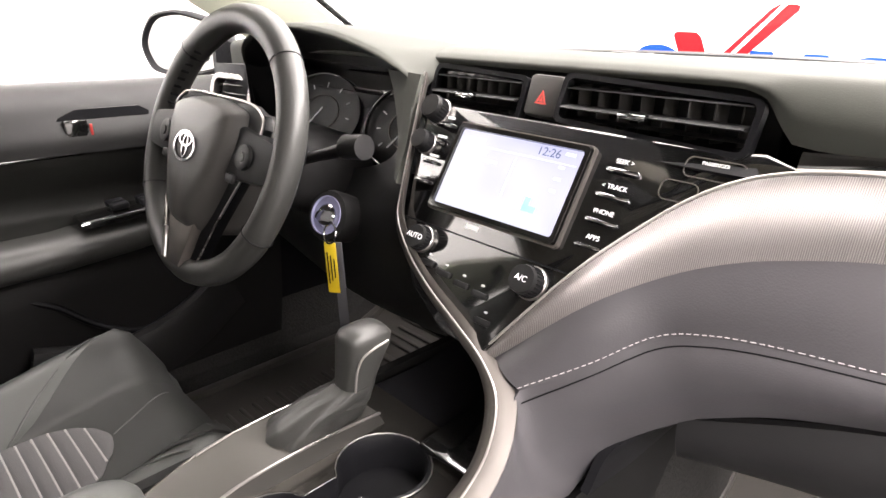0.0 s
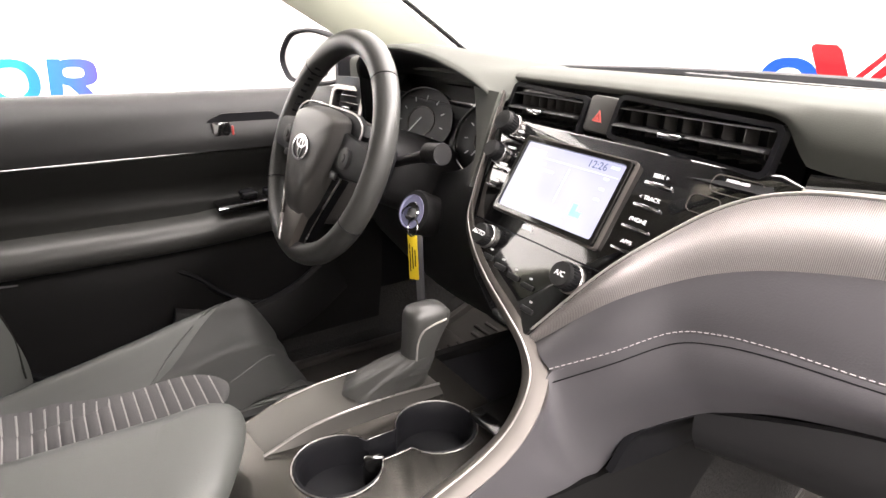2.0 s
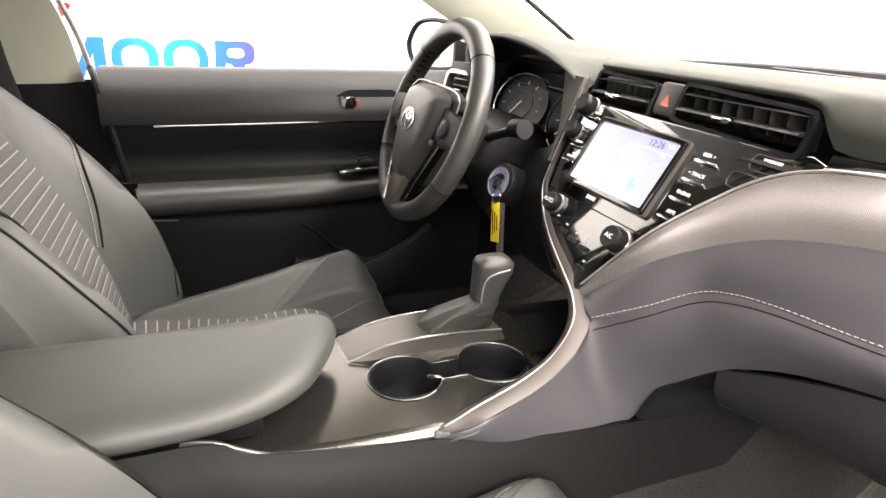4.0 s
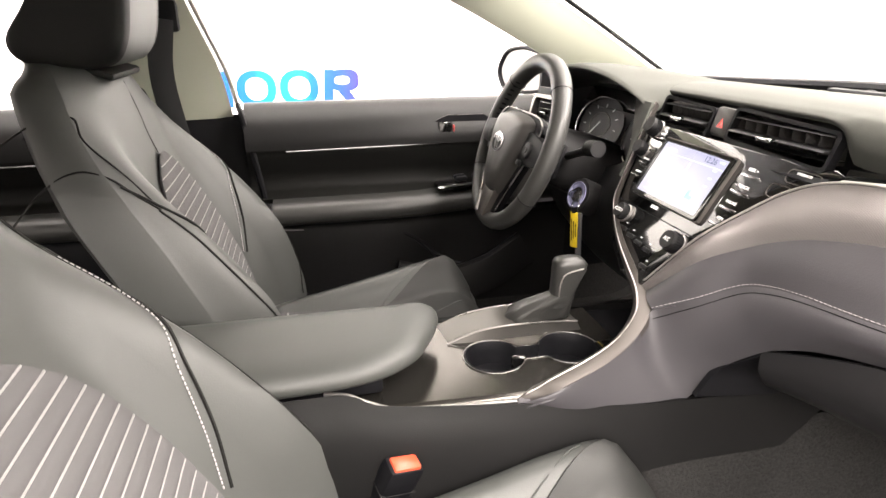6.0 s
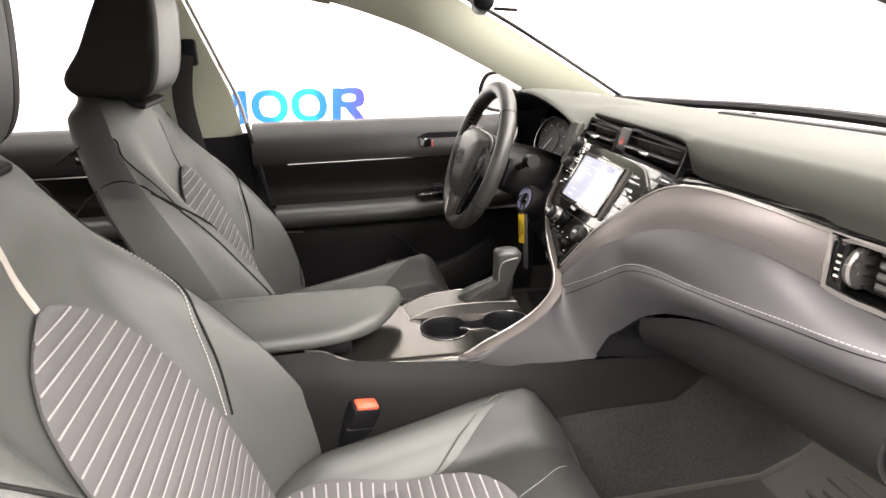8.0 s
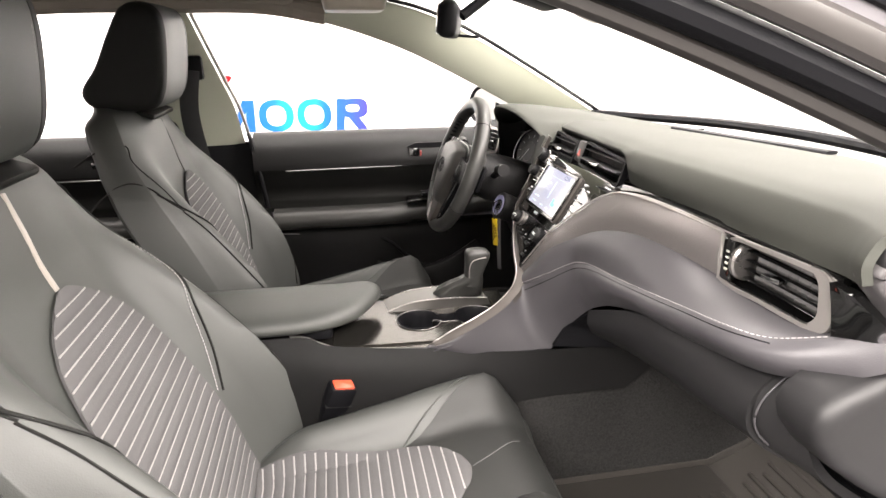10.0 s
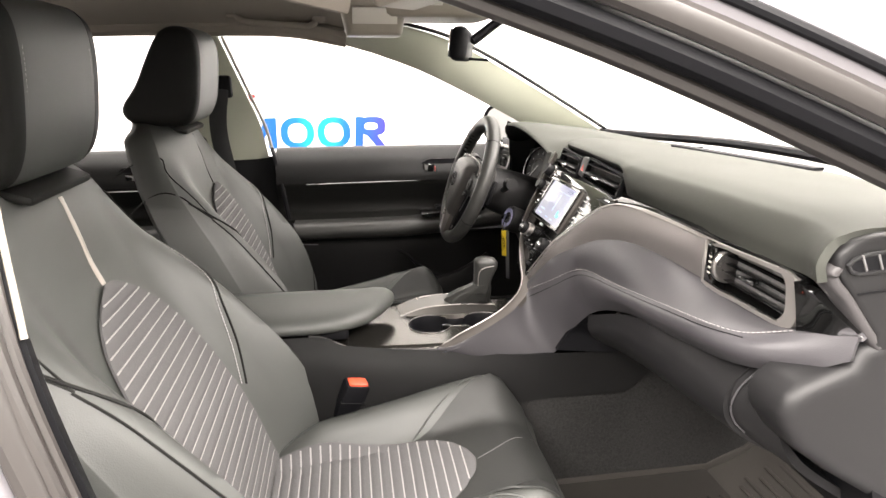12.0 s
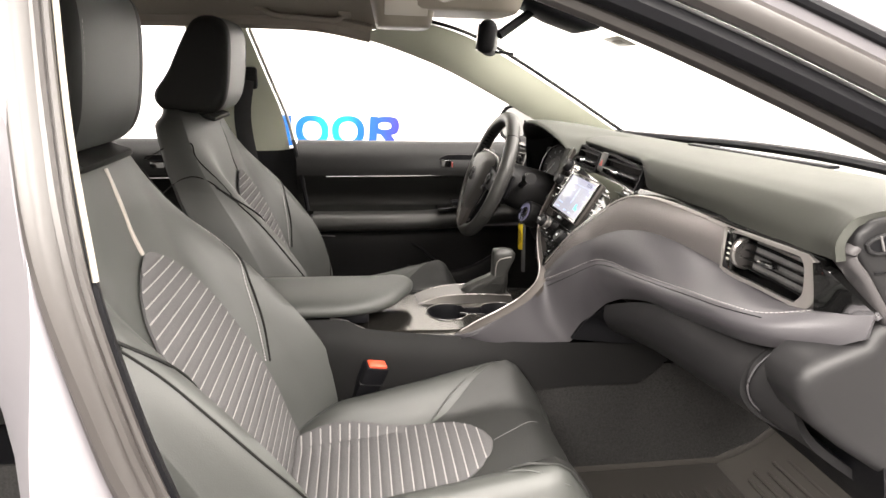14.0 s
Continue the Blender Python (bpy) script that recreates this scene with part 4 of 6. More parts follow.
# instrument hood
HOOD = [(-0.575, 0.955), (-0.55, 0.985), (-0.52, 1.003), (-0.46, 1.021), (-0.40, 1.028), (-0.34, 1.030), (-0.275, 1.024), (-0.22, 1.010), (-0.185, 0.994), (-0.162, 0.972)]
hood_rows, lining_rows = [], []
for x, zt in HOOD:
    k = max(0.0, min(1.0, (zt - 0.955) / 0.075))
    yr = 0.262 - 0.055 * k
    top = 1.000 + 0.024 * k + 0.02 * x
    hood_rows.append(curve([(x, 0.47, 0.998 + 0.02 * x), (x, 0.38, top), (x, yr + 0.06, max(zt + 0.001, top - 0.002)), (x, yr + 0.014, zt + 0.001), (x, yr + 0.003, zt - 0.002), (x, yr, zt - 0.006), (x, yr + 0.006, zt - 0.010)], 5))
    lining_rows.append(curve([(x, yr + 0.006, zt - 0.010), (x, 0.28, zt - 0.020 - 0.01 * k), (x, 0.335, min(zt - 0.025, 0.972)), (x, 0.35, 0.93)], 5))
hood_cols = [curve(list(c), 3) for c in zip(*hood_rows)]
part("hood", shell([[c[i] for c in hood_cols] for i in range(len(hood_cols[0]))], 0.004), M_PAD, dash, "curved hood over the instruments", smooth=60)
lining_cols = [curve(list(c), 3) for c in zip(*lining_rows)]
part("hood_lining", shell([[c[i] for c in lining_cols] for i in range(len(lining_cols[0]))], 0.003), M_DARK, dash, "black lining under the hood", smooth=60)
cluster = part("gauge_panel", plate(rounded(0.36, 0.15, 0.05), 0.02, pose(-0.365, 0.325, 0.905, 68, 0, 0)), M_PIANO, dash, "dark instrument cluster")
part("cluster_surround", patch([[(-0.56, 0.25, 0.97), (-0.56, 0.26, 0.85), (-0.55, 0.27, 0.80)], [(-0.53, 0.34, 0.97), (-0.53, 0.345, 0.85), (-0.52, 0.33, 0.80)]], 5, 5, 0.006), M_DARK, dash)


def gauge(cx, w, h, arc):
    """A dial with a bright arc round part of its edge, faint marks and a needle."""
    m = pose(cx, 0.300, 0.904, 68, 0, 0)
    n = 40
    dial = part("dial", plate([(w * math.cos(2 * math.pi * i / n), h * math.sin(2 * math.pi * i / n)) for i in range(n)], 0.003, m), M_DARK, cluster, "dark round dial")
    path = [m @ V(w * math.cos(radians(a)), h * math.sin(radians(a)), 0.008) for a in range(arc[0], arc[1] + 1, 6)]
    part("gauge_ring", sweep(path, round_profile(0.0032, 0.006, 8, 3), up=m.to_3x3() @ V(0, 0, 1)), M_CHROME, dial, "bright arc round the dial")
    for i in range(9):
        a = radians(220 - 32 * i)
        part("tick_mark", rbox(0.008, 0.0016, 0.001, 0, m=m @ pose(0.72 * w * math.cos(a), 0.72 * h * math.sin(a), 0.004, 0, 0, math.degrees(a))), M_SYMBOL, dial)
    part("inner_ring", tube([m @ V(0.45 * w * math.cos(2 * math.pi * i / n), 0.45 * h * math.sin(2 * math.pi * i / n), 0.004) for i in range(n)], 0.0008, 5, True), M_BRONZE, dial)
    part("needle", rbox(0.55 * w, 0.002, 0.001, 0, m=m @ pose(-0.16 * w, -0.22 * h, 0.006, 0, 0, 50)), M_SYMBOL, dial)


gauge(-0.425, 0.088, 0.056, (75, 240))
gauge(-0.236, 0.076, 0.056, (75, 300))
part("info_display", plate(rounded(0.072, 0.075, 0.004), 0.004, pose(-0.348, 0.308, 0.908, 68, 0, 0)), M_DARK, cluster)
part("display_frame", ring_plate(rounded(0.074, 0.077, 0.004), rounded(0.071, 0.074, 0.004), 0.0055, pose(-0.348, 0.308, 0.908, 68, 0, 0)), M_BRONZE, cluster)

# driver's side vent
vent = part("side_vent", ring_plate(rounded(0.10, 0.075, 0.018), rounded(0.084, 0.058, 0.012), 0.018, pose(-0.615, 0.262, 0.905, 75, 0, 12)), M_SILVER, dash, "satin-framed side air vent")
part("vent_back", plate(rounded(0.084, 0.058, 0.012), 0.002, pose(-0.615, 0.275, 0.905, 75, 0, 12)), M_DARK, vent)
for k in range(4):
    part("slat", rbox(0.080, 0.014, 0.0025, 0.001, m=pose(-0.615, 0.262, 0.884 + 0.014 * k, -10, 0, 12)), M_PIANO, vent)
part("tab", rbox(0.024, 0.010, 0.006, 0.002, m=pose(-0.613, 0.250, 0.905, 0, 0, 12)), M_CHROME, vent)
part("left_panel", patch([[(-0.70, 0.28, 0.955), (-0.56, 0.262, 0.965)], [(-0.70, 0.275, 0.90), (-0.555, 0.27, 0.90)], [(-0.69, 0.27, 0.80), (-0.55, 0.27, 0.80)], [(-0.68, 0.31, 0.70), (-0.55, 0.30, 0.68)]], 5, 5, 0.01), M_DARK, dash)
part("knee_panel", patch([[(-0.55, 0.265, 0.84), (-0.36, 0.262, 0.835), (-0.21, 0.240, 0.87), (-0.150, 0.232, 0.915)], [(-0.55, 0.255, 0.78), (-0.36, 0.24, 0.76), (-0.21, 0.205, 0.80), (-0.112, 0.190, 0.835)], [(-0.56, 0.29, 0.69), (-0.36, 0.27, 0.67), (-0.20, 0.235, 0.70), (-0.05, 0.185, 0.770)], [(-0.56, 0.36, 0.62), (-0.36, 0.35, 0.61), (-0.20, 0.33, 0.62), (-0.04, 0.30, 0.68)]], 6, 6, 0.01), M_PLASTIC, dash, "dark grey panel below the steering column", smooth=60)

# centre stack: its face lies in one sloping plane
SLOPE = math.degrees(math.atan(0.60))
STACK = Matrix.Translation((0, 0.228, 0.944)) @ Matrix.Rotation(radians(90 - SLOPE), 4, "X")


def stack(x, s, d=0.0):
    """A pose on the stack: x sideways, s along the face upwards from the screen's top, d proud of it."""
    return STACK @ Matrix.Translation((x, s, d))


face = [(-0.134, 0.016), (-0.128, -0.010), (-0.112, -0.070), (-0.092, -0.130), (-0.055, -0.172), (0.0, -0.200), (0.050, -0.203), (0.062, -0.182), (0.108, -0.108), (0.150, -0.052), (0.190, -0.012), (0.228, 0.006), (0.236, 0.012), (0.21, 0.020), (0.18, 0.016)]
panel = part("centre_panel", plate(face, 0.016, stack(0, 0, -0.016), 0.003), M_PIANO, dash, "gloss black centre panel")
screen = part("screen", plate(rounded(0.142, 0.080, 0.003), 0.002, stack(0.005, -0.0475, 0.003)), M_SCREEN, dash, "lit touch screen showing pale menus")
part("screen_frame", ring_plate(rounded(0.156, 0.094, 0.004), rounded(0.152, 0.090, 0.003), 0.007, stack(0.005, -0.047, -0.002)), M_BRONZE, screen, "satin screen frame")
part("screen_border", ring_plate(rounded(0.150, 0.089, 0.004), rounded(0.1415, 0.0795, 0.003), 0.0095, stack(0.005, -0.047, -0.001)), M_PIANO, screen)
M_RING = glow("lit_ring", (0.20, 0.20, 0.30), 0.05)
M_UI_BLUE = glow("menu_blue", (0.45, 0.55, 0.85), 0.7)
M_UI_CYAN = glow("menu_cyan", (0.15, 0.6, 0.8), 0.9)
M_UI_GREY = glow("menu_grey", (0.10, 0.12, 0.2), 0.3)
for x, s, w, h, mat in ((-0.045, -0.016, 0.022, 0.003, M_UI_BLUE), (0.042, -0.068, 0.014, 0.006, M_UI_CYAN), (0.038, -0.063, 0.006, 0.010, M_UI_CYAN), (0.062, -0.012, 0.010, 0.003, M_UI_BLUE), (0.058, -0.025, 0.006, 0.002, M_UI_BLUE), (0.058, -0.036, 0.006, 0.002, M_UI_BLUE), (0.058, -0.047, 0.006, 0.002, M_UI_BLUE), (0.008, -0.045, 0.0008, 0.036, M_UI_BLUE)):
    part("menu_bar", rbox(w, h, 0.0006, 0, m=stack(x, s, 0.0054)), mat, screen)
for x, s_, w in ((-0.050, -0.0285, 0.012), (-0.034, -0.0285, 0.014), (-0.046, -0.0345, 0.020), (-0.022, -0.0345, 0.022), (-0.040, -0.0695, 0.022), (-0.042, -0.0800, 0.018), (0.000, -0.0800, 0.012), (0.026, -0.0800, 0.010)):
    part("menu_bar", rbox(w, 0.0022, 0.0006, 0, m=stack(x, s_, 0.0054)), M_UI_BLUE, screen)
part("menu_line", rbox(0.132, 0.0006, 0.0004, 0, m=stack(0.005, -0.0215, 0.0054)), M_UI_BLUE, screen)
words("clock", "12:26", 0.0115, stack(0.040, -0.014, 0.0054), M_UI_GREY, screen, "dark clock digits")


def key(x, s, w, text, tx=0.0, size=0.0057):
    b = part("button", rbox(w, 0.0036, 0.005, 0.0015, m=stack(x, s, 0.001)), M_CHROME, dash, "slim bright push bar")
    if text:
        words("lettering", text, size, stack(x + tx, s + 0.0085, 0.0006), M_WHITE_INK, b, "white lettering")


for k, t in enumerate(("SEEK >", "< TRACK", "PHONE", "APPS")):
    key(0.112 - 0.0005 * k, -0.016 - 0.0225 * k, 0.030, t, -0.002)
for k in range(4):
    key(-0.096, -0.005 - 0.0215 * k, 0.021, "")
    part("label_bar", rbox(0.013, 0.0026, 0.0006, 0, m=stack(-0.095, 0.0025 - 0.0215 * k, 0.0006)), M_WHITE_INK, dash)


def knob(x, s, r, h, text=""):
    m = stack(x, s)
    b = part("knob", lathe([(r * 1.12, 0.0), (r * 1.12, 0.003), (r, 0.004), (r, h * 0.8), (r * 0.93, h), (r * 0.3, h * 1.01), (0.0, h * 1.01)], 28, m), M_PLASTIC, dash, "ribbed round knob")
    part("knob_ring", lathe([(r * 1.17, 0.0), (r * 1.17, 0.003), (r * 1.09, 0.004), (r * 1.08, 0.0)], 28, m), M_SILVER, b, "chrome knob ring")
    for k in range(24):
        a = 2 * math.pi * k / 24
        part("ridge", rbox(0.0016, 0.0016, h * 0.6, 0.0004, m=m @ pose(r * math.cos(a), r * math.sin(a), h * 0.45, 0, 0, math.degrees(a))), M_DARK, b)
    if text:
        words("lettering", text, 0.0075, m @ pose(0, 0, h * 1.02), M_WHITE_INK, b, "white lettering")


knob(-0.111, 0.006, 0.0125, 0.020)
knob(-0.110, -0.030, 0.0105, 0.018)
knob(-0.063, -0.126, 0.0120, 0.015, "AUTO")
knob(0.072, -0.128, 0.0130, 0.020, "A/C")
part("climate_edge", rbox(0.20, 0.0014, 0.001, 0, m=stack(0.0, -0.110, 0.0005)), M_DARK, dash)
for k, (x, s) in enumerate(((-0.046, -0.146), (-0.022, -0.150), (0.002, -0.153), (0.026, -0.155), (0.040, -0.176))):
    b = part("climate_button", rbox(0.017, 0.006, 0.004, 0.0015, m=stack(x, s, 0.001)), M_PLASTIC, dash, "small grey climate button")
    part("symbol", rbox(0.0036, 0.0020, 0.0006, 0, m=stack(x, s + 0.009, 0.0006)), M_SYMBOL, b)
part("badge_bar", rbox(0.016, 0.005, 0.0008, 0, m=stack(-0.012, -0.099, 0.0006)), M_WHITE_INK, dash)
for x, s, w in ((0.180, 0.000, 0.046), (0.160, -0.0215, 0.030)):
    lamp = part("passenger_lamp", ring_plate(rounded(w, 0.017, 0.006), rounded(w - 0.0016, 0.0154, 0.0055), 0.0008, stack(x, s, 0)), M_BRONZE, dash, "dark indicator lamp window")
words("lettering", "PASSENGER", 0.0040, stack(0.180, 0.004, 0.0012), M_WHITE_INK, dash, "white lettering")

part("stack_shoulder", patch([[(-0.225, 0.262, 0.982), (-0.190, 0.250, 0.983), (-0.152, 0.246, 0.982)], [(-0.190, 0.240, 0.955), (-0.170, 0.238, 0.955), (-0.148, 0.233, 0.953)], [(-0.162, 0.222, 0.912), (-0.151, 0.219, 0.911), (-0.138, 0.213, 0.910)], [(-0.143, 0.200, 0.876), (-0.135, 0.195, 0.875), (-0.126, 0.188, 0.875)]], 5, 5, 0.006), M_PAD, dash, "tapering grey shoulder beside the instruments", smooth=60)
def between(a, b, bulge, n=6, thick=0.008, fade=0):
    """A padded sheet between two edges, bulging towards the cabin."""
    ca, cb = curve(a, 6), curve(b, 6)
    rows = [[p.lerp(q, k / n) + V(0, -1, 0.25) * (bulge * math.sin(math.pi * k / n) * (1 - smoothstep(len(ca) - 1 - fade, len(ca), i) if fade else 1)) for k in range(n + 1)] for i, (p, q) in enumerate(zip(ca, cb))]
    return shell(rows, thick)


# centre vents: dark box, frame, slats and tabs
cv = part("centre_vents", shell([curve([(x, 0.30 - 0.06 * (x + 0.17) * 0.5, z) for x in (-0.19, -0.05, 0.08, 0.205)], 4) for z in (1.0, 0.975, 0.94)], 0.006), M_DARK, dash, "black centre air vents")


def vent_y(x):
    return 0.262 - 0.055 * (x + 0.17)


def vent_z(x):
    return 0.976 + 0.022 * x


for x0, x1, tab in ((-0.150, -0.024, -0.092), (0.026, 0.196, 0.104)):
    cx = (x0 + x1) / 2
    part("vent_frame", ring_plate(rounded(x1 - x0 + 0.008, 0.046, 0.008), rounded(x1 - x0 - 0.002, 0.037, 0.006), 0.010, pose(cx, vent_y(cx) + 0.008, vent_z(cx) - 0.004, 72, 1.3, -3.1)), M_DARK, cv, "black vent surround")
    for dz, dy, th, mat in ((0.011, 0.012, 0.0018, M_PLASTIC), (-0.005, 0.002, 0.0034, M_PLASTIC), (-0.016, 0.012, 0.0018, M_PLASTIC)):
        part("slat", sweep([V(x, vent_y(x) + dy, vent_z(x) + dz) for x in (x0 + 0.003, cx, x1 - 0.003)], round_profile(0.022, th, 8, 3)), mat, cv)
    for k in range(8):
        x = x0 + (x1 - x0) * (k + 0.5) / 8
        part("fin", rbox(0.0016, 0.014, 0.036, 0.0006, m=pose(x, vent_y(x) + 0.020, vent_z(x) - 0.004, 0, 0, -24)), M_HUB, cv)
    part("tab", rbox(0.026, 0.010, 0.0055, 0.002, m=pose(tab, vent_y(tab) - 0.010, vent_z(tab) - 0.005, 0, 0, -3)), M_CHROME, cv, "bright vent tab")
part("vent_sill", between([(x, vent_y(x) + 0.002, vent_z(x) - 0.024) for x in (-0.150, -0.05, 0.06, 0.20)], [(x, vent_y(x) - 0.018, vent_z(x) - 0.036) for x in (-0.146, -0.05, 0.06, 0.215)], 0.001, 3, 0.004), M_DARK, cv, "black ledge below the vents")
part("hazard_switch", rbox(0.040, 0.030, 0.040, 0.005, m=pose(0.001, 0.268, 0.974, -16, 0, -3)), M_HUB, dash, "grey hazard switch with a red triangle")
tri_m = pose(0.001, 0.2522, 0.975, 74, 0, -3) @ Matrix.Scale(0.85, 4)
part("hazard_mark", ring_plate([(-0.008, -0.006), (0.008, -0.006), (0, 0.009)], [(-0.0048, -0.0042), (0.0048, -0.0042), (0, 0.0052)], 0.001, tri_m), M_RED_INK, dash, "red warning triangle")
part("hazard_core", plate([(-0.003, -0.0034), (0.003, -0.0034), (0, 0.0024)], 0.0008, tri_m), M_RED_INK, dash)

# wing trim with bright edge, gloss strip above, leather panel below
UP = [(0.052, 0.132, 0.774), (0.108, 0.160, 0.852), (0.150, 0.190, 0.900), (0.190, 0.208, 0.934), (0.235, 0.218, 0.953), (0.30, 0.222, 0.962), (0.38, 0.229, 0.963), (0.466, 0.240, 0.959)]
LOW = [(0.060, 0.134, 0.767), (0.122, 0.156, 0.830), (0.165, 0.182, 0.862), (0.205, 0.195, 0.884), (0.250, 0.203, 0.900), (0.315, 0.210, 0.914), (0.39, 0.222, 0.916), (0.468, 0.240, 0.907)]
STITCH = [(0.097, 0.122, 0.757), (0.143, 0.150, 0.790), (0.180, 0.176, 0.820), (0.215, 0.182, 0.834), (0.260, 0.184, 0.843), (0.33, 0.184, 0.852), (0.41, 0.185, 0.865), (0.49, 0.186, 0.879), (0.558, 0.188, 0.890), (0.605, 0.204, 0.896), (0.645, 0.232, 0.914), (0.689, 0.260, 0.932)]
LOWLIP = [(0.130, 0.168, 0.638), (0.150, 0.190, 0.690), (0.200, 0.198, 0.742), (0.235, 0.200, 0.766), (0.280, 0.202, 0.788), (0.355, 0.203, 0.812), (0.43, 0.203, 0.824), (0.51, 0.204, 0.838), (0.585, 0.206, 0.853), (0.63, 0.220, 0.866), (0.665, 0.240, 0.884), (0.690, 0.254, 0.904)]


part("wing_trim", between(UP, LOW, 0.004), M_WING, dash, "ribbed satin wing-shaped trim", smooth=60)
part("wing_edge", sweep(curve([(x, y - 0.002, z + 0.002) for x, y, z in UP], 6), round_profile(0.0026, 0.0026, 8)), M_CHAMPAGNE, dash, "thin satin edge")
part("wing_end", sweep([V(0.467, 0.238, 0.960), V(0.469, 0.236, 0.933), V(0.470, 0.238, 0.906)], round_profile(0.006, 0.007, 8)), M_CHAMPAGNE, dash)
strip_hi = [(0.235, 0.226, 0.968), (0.30, 0.228, 0.973), (0.38, 0.234, 0.974), (0.466, 0.242, 0.972), (0.56, 0.240, 0.972), (0.64, 0.235, 0.972)]
strip_lo = [(0.235, 0.222, 0.955), (0.30, 0.226, 0.964), (0.38, 0.233, 0.965), (0.466, 0.244, 0.961), (0.56, 0.242, 0.961), (0.64, 0.238, 0.962)]
part("gloss_strip", between(strip_hi, strip_lo, 0.001, 3), M_PIANO, dash, "gloss black strip above the wing trim")
part("strip_line", sweep(curve([(x, y - 0.002, z + 0.001) for x, y, z in strip_lo[:4]] + [(0.52, 0.236, 0.9655), (0.60, 0.235, 0.969)], 6), round_profile(0.003, 0.0028, 8)), M_CHAMPAGNE, dash, "pale satin line above the wing trim")
# upper leather panel: wing trim down to the stitched line
low_edge = LOW + [(0.55, 0.243, 0.905), (0.60, 0.243, 0.908), (0.645, 0.248, 0.918), (0.686, 0.268, 0.933)]
part("leather_panel", between(low_edge, STITCH, 0.0045, fade=12), M_PADLEATHER, dash, "smooth dark leather panel", smooth=60)
part("leather_lip", between([(0.103, -0.046, 0.647), (0.121, -0.006, 0.674), (0.127, 0.045, 0.704), (0.119, 0.088, 0.729)] + STITCH, [(0.105, -0.042, 0.644), (0.120, 0.010, 0.638), (0.127, 0.070, 0.636), (0.130, 0.125, 0.635)] + LOWLIP, 0.016, fade=14), M_PADLEATHER, dash, "rolled leather lower lip", smooth=60)
stitches(dash, [(x - 0.001, y - 0.003, z + 0.003) for x, y, z in STITCH[:-1]], 0.00042, 0.0050, label="white decorative stitching")
groove = [p.lerp(q, 0.10) + V(0, -1, 0.25) * (0.016 * math.sin(0.10 * math.pi)) for p, q in zip(curve(STITCH[:-2], 6), curve(LOWLIP[:-2], 6))]
part("stitch_groove", tube(groove, 0.0006, 6), M_DARK, dash)
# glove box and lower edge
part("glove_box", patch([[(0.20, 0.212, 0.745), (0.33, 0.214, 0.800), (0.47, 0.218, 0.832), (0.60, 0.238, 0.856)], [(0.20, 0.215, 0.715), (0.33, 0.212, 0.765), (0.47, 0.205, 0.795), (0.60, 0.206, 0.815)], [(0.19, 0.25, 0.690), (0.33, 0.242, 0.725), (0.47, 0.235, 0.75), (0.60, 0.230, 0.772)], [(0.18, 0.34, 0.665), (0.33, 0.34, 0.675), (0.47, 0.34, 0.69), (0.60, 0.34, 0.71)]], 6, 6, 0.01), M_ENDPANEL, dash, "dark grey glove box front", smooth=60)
# paler bead painting in the highlight along the glove box's edge
part("glove_edge", sweep(curve([(0.610, 0.226, 0.856), (0.610, 0.205, 0.834), (0.610, 0.198, 0.812), (0.610, 0.205, 0.792), (0.610, 0.220, 0.776)], 6), round_profile(0.0022, 0.0022, 8)), M_PADLEATHER, dash)
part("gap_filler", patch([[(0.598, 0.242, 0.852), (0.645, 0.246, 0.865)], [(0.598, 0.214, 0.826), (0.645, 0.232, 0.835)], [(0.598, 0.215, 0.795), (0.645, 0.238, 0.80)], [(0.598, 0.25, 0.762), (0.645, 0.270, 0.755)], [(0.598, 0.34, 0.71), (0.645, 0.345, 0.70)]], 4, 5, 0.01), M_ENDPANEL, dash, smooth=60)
part("footwell_cover", patch([[(0.142, 0.165, 0.655), (0.15, 0.19, 0.70), (0.20, 0.21, 0.75)], [(0.145, 0.27, 0.645), (0.155, 0.30, 0.68), (0.20, 0.31, 0.70)], [(0.145, 0.40, 0.64), (0.16, 0.42, 0.66), (0.20, 0.43, 0.68)]], 6, 6, 0.008), M_DARK, dash)

# passenger vent: frame, dark box, thumb wheel, slats, tab, gloss end piece
MV = Matrix(((1, 0, 0, 0), (0, 0, -1, 0.240), (0, 1, 0, 0), (0, 0, 0, 1)))


def vent_loop(points, n=5):
    return [(q.x, q.y) for q in curve([(x, z, 0) for x, z in points], n, closed=True)]


FR_OUT = [(0.474, 0.906), (0.545, 0.9055), (0.612, 0.9075), (0.629, 0.912), (0.637, 0.924), (0.634, 0.945), (0.629, 0.961), (0.618, 0.969), (0.603, 0.969), (0.545, 0.9655), (0.490, 0.963), (0.480, 0.950)]
FR_IN = [(0.480, 0.911), (0.545, 0.9100), (0.604, 0.9115), (0.613, 0.916), (0.620, 0.927), (0.618, 0.945), (0.615, 0.956), (0.609, 0.963), (0.600, 0.9645), (0.545, 0.9625), (0.494, 0.960), (0.484, 0.950)]
pv = part("passenger_vent", ring_plate(vent_loop(FR_OUT), vent_loop(FR_IN), 0.006, MV), M_CHAMPAGNE, dash, "satin-framed passenger air vent")
part("vent_back", plate(vent_loop(FR_OUT), 0.002, MV @ Matrix.Translation((0, 0, -0.026))), M_DARK, pv)
part("vent_throat", skin([[MV @ V(x, y, d) for x, y in vent_loop(FR_IN)] for d in (0.004, -0.026)], wrap=True), M_PIANO, pv, "gloss black vent throat")
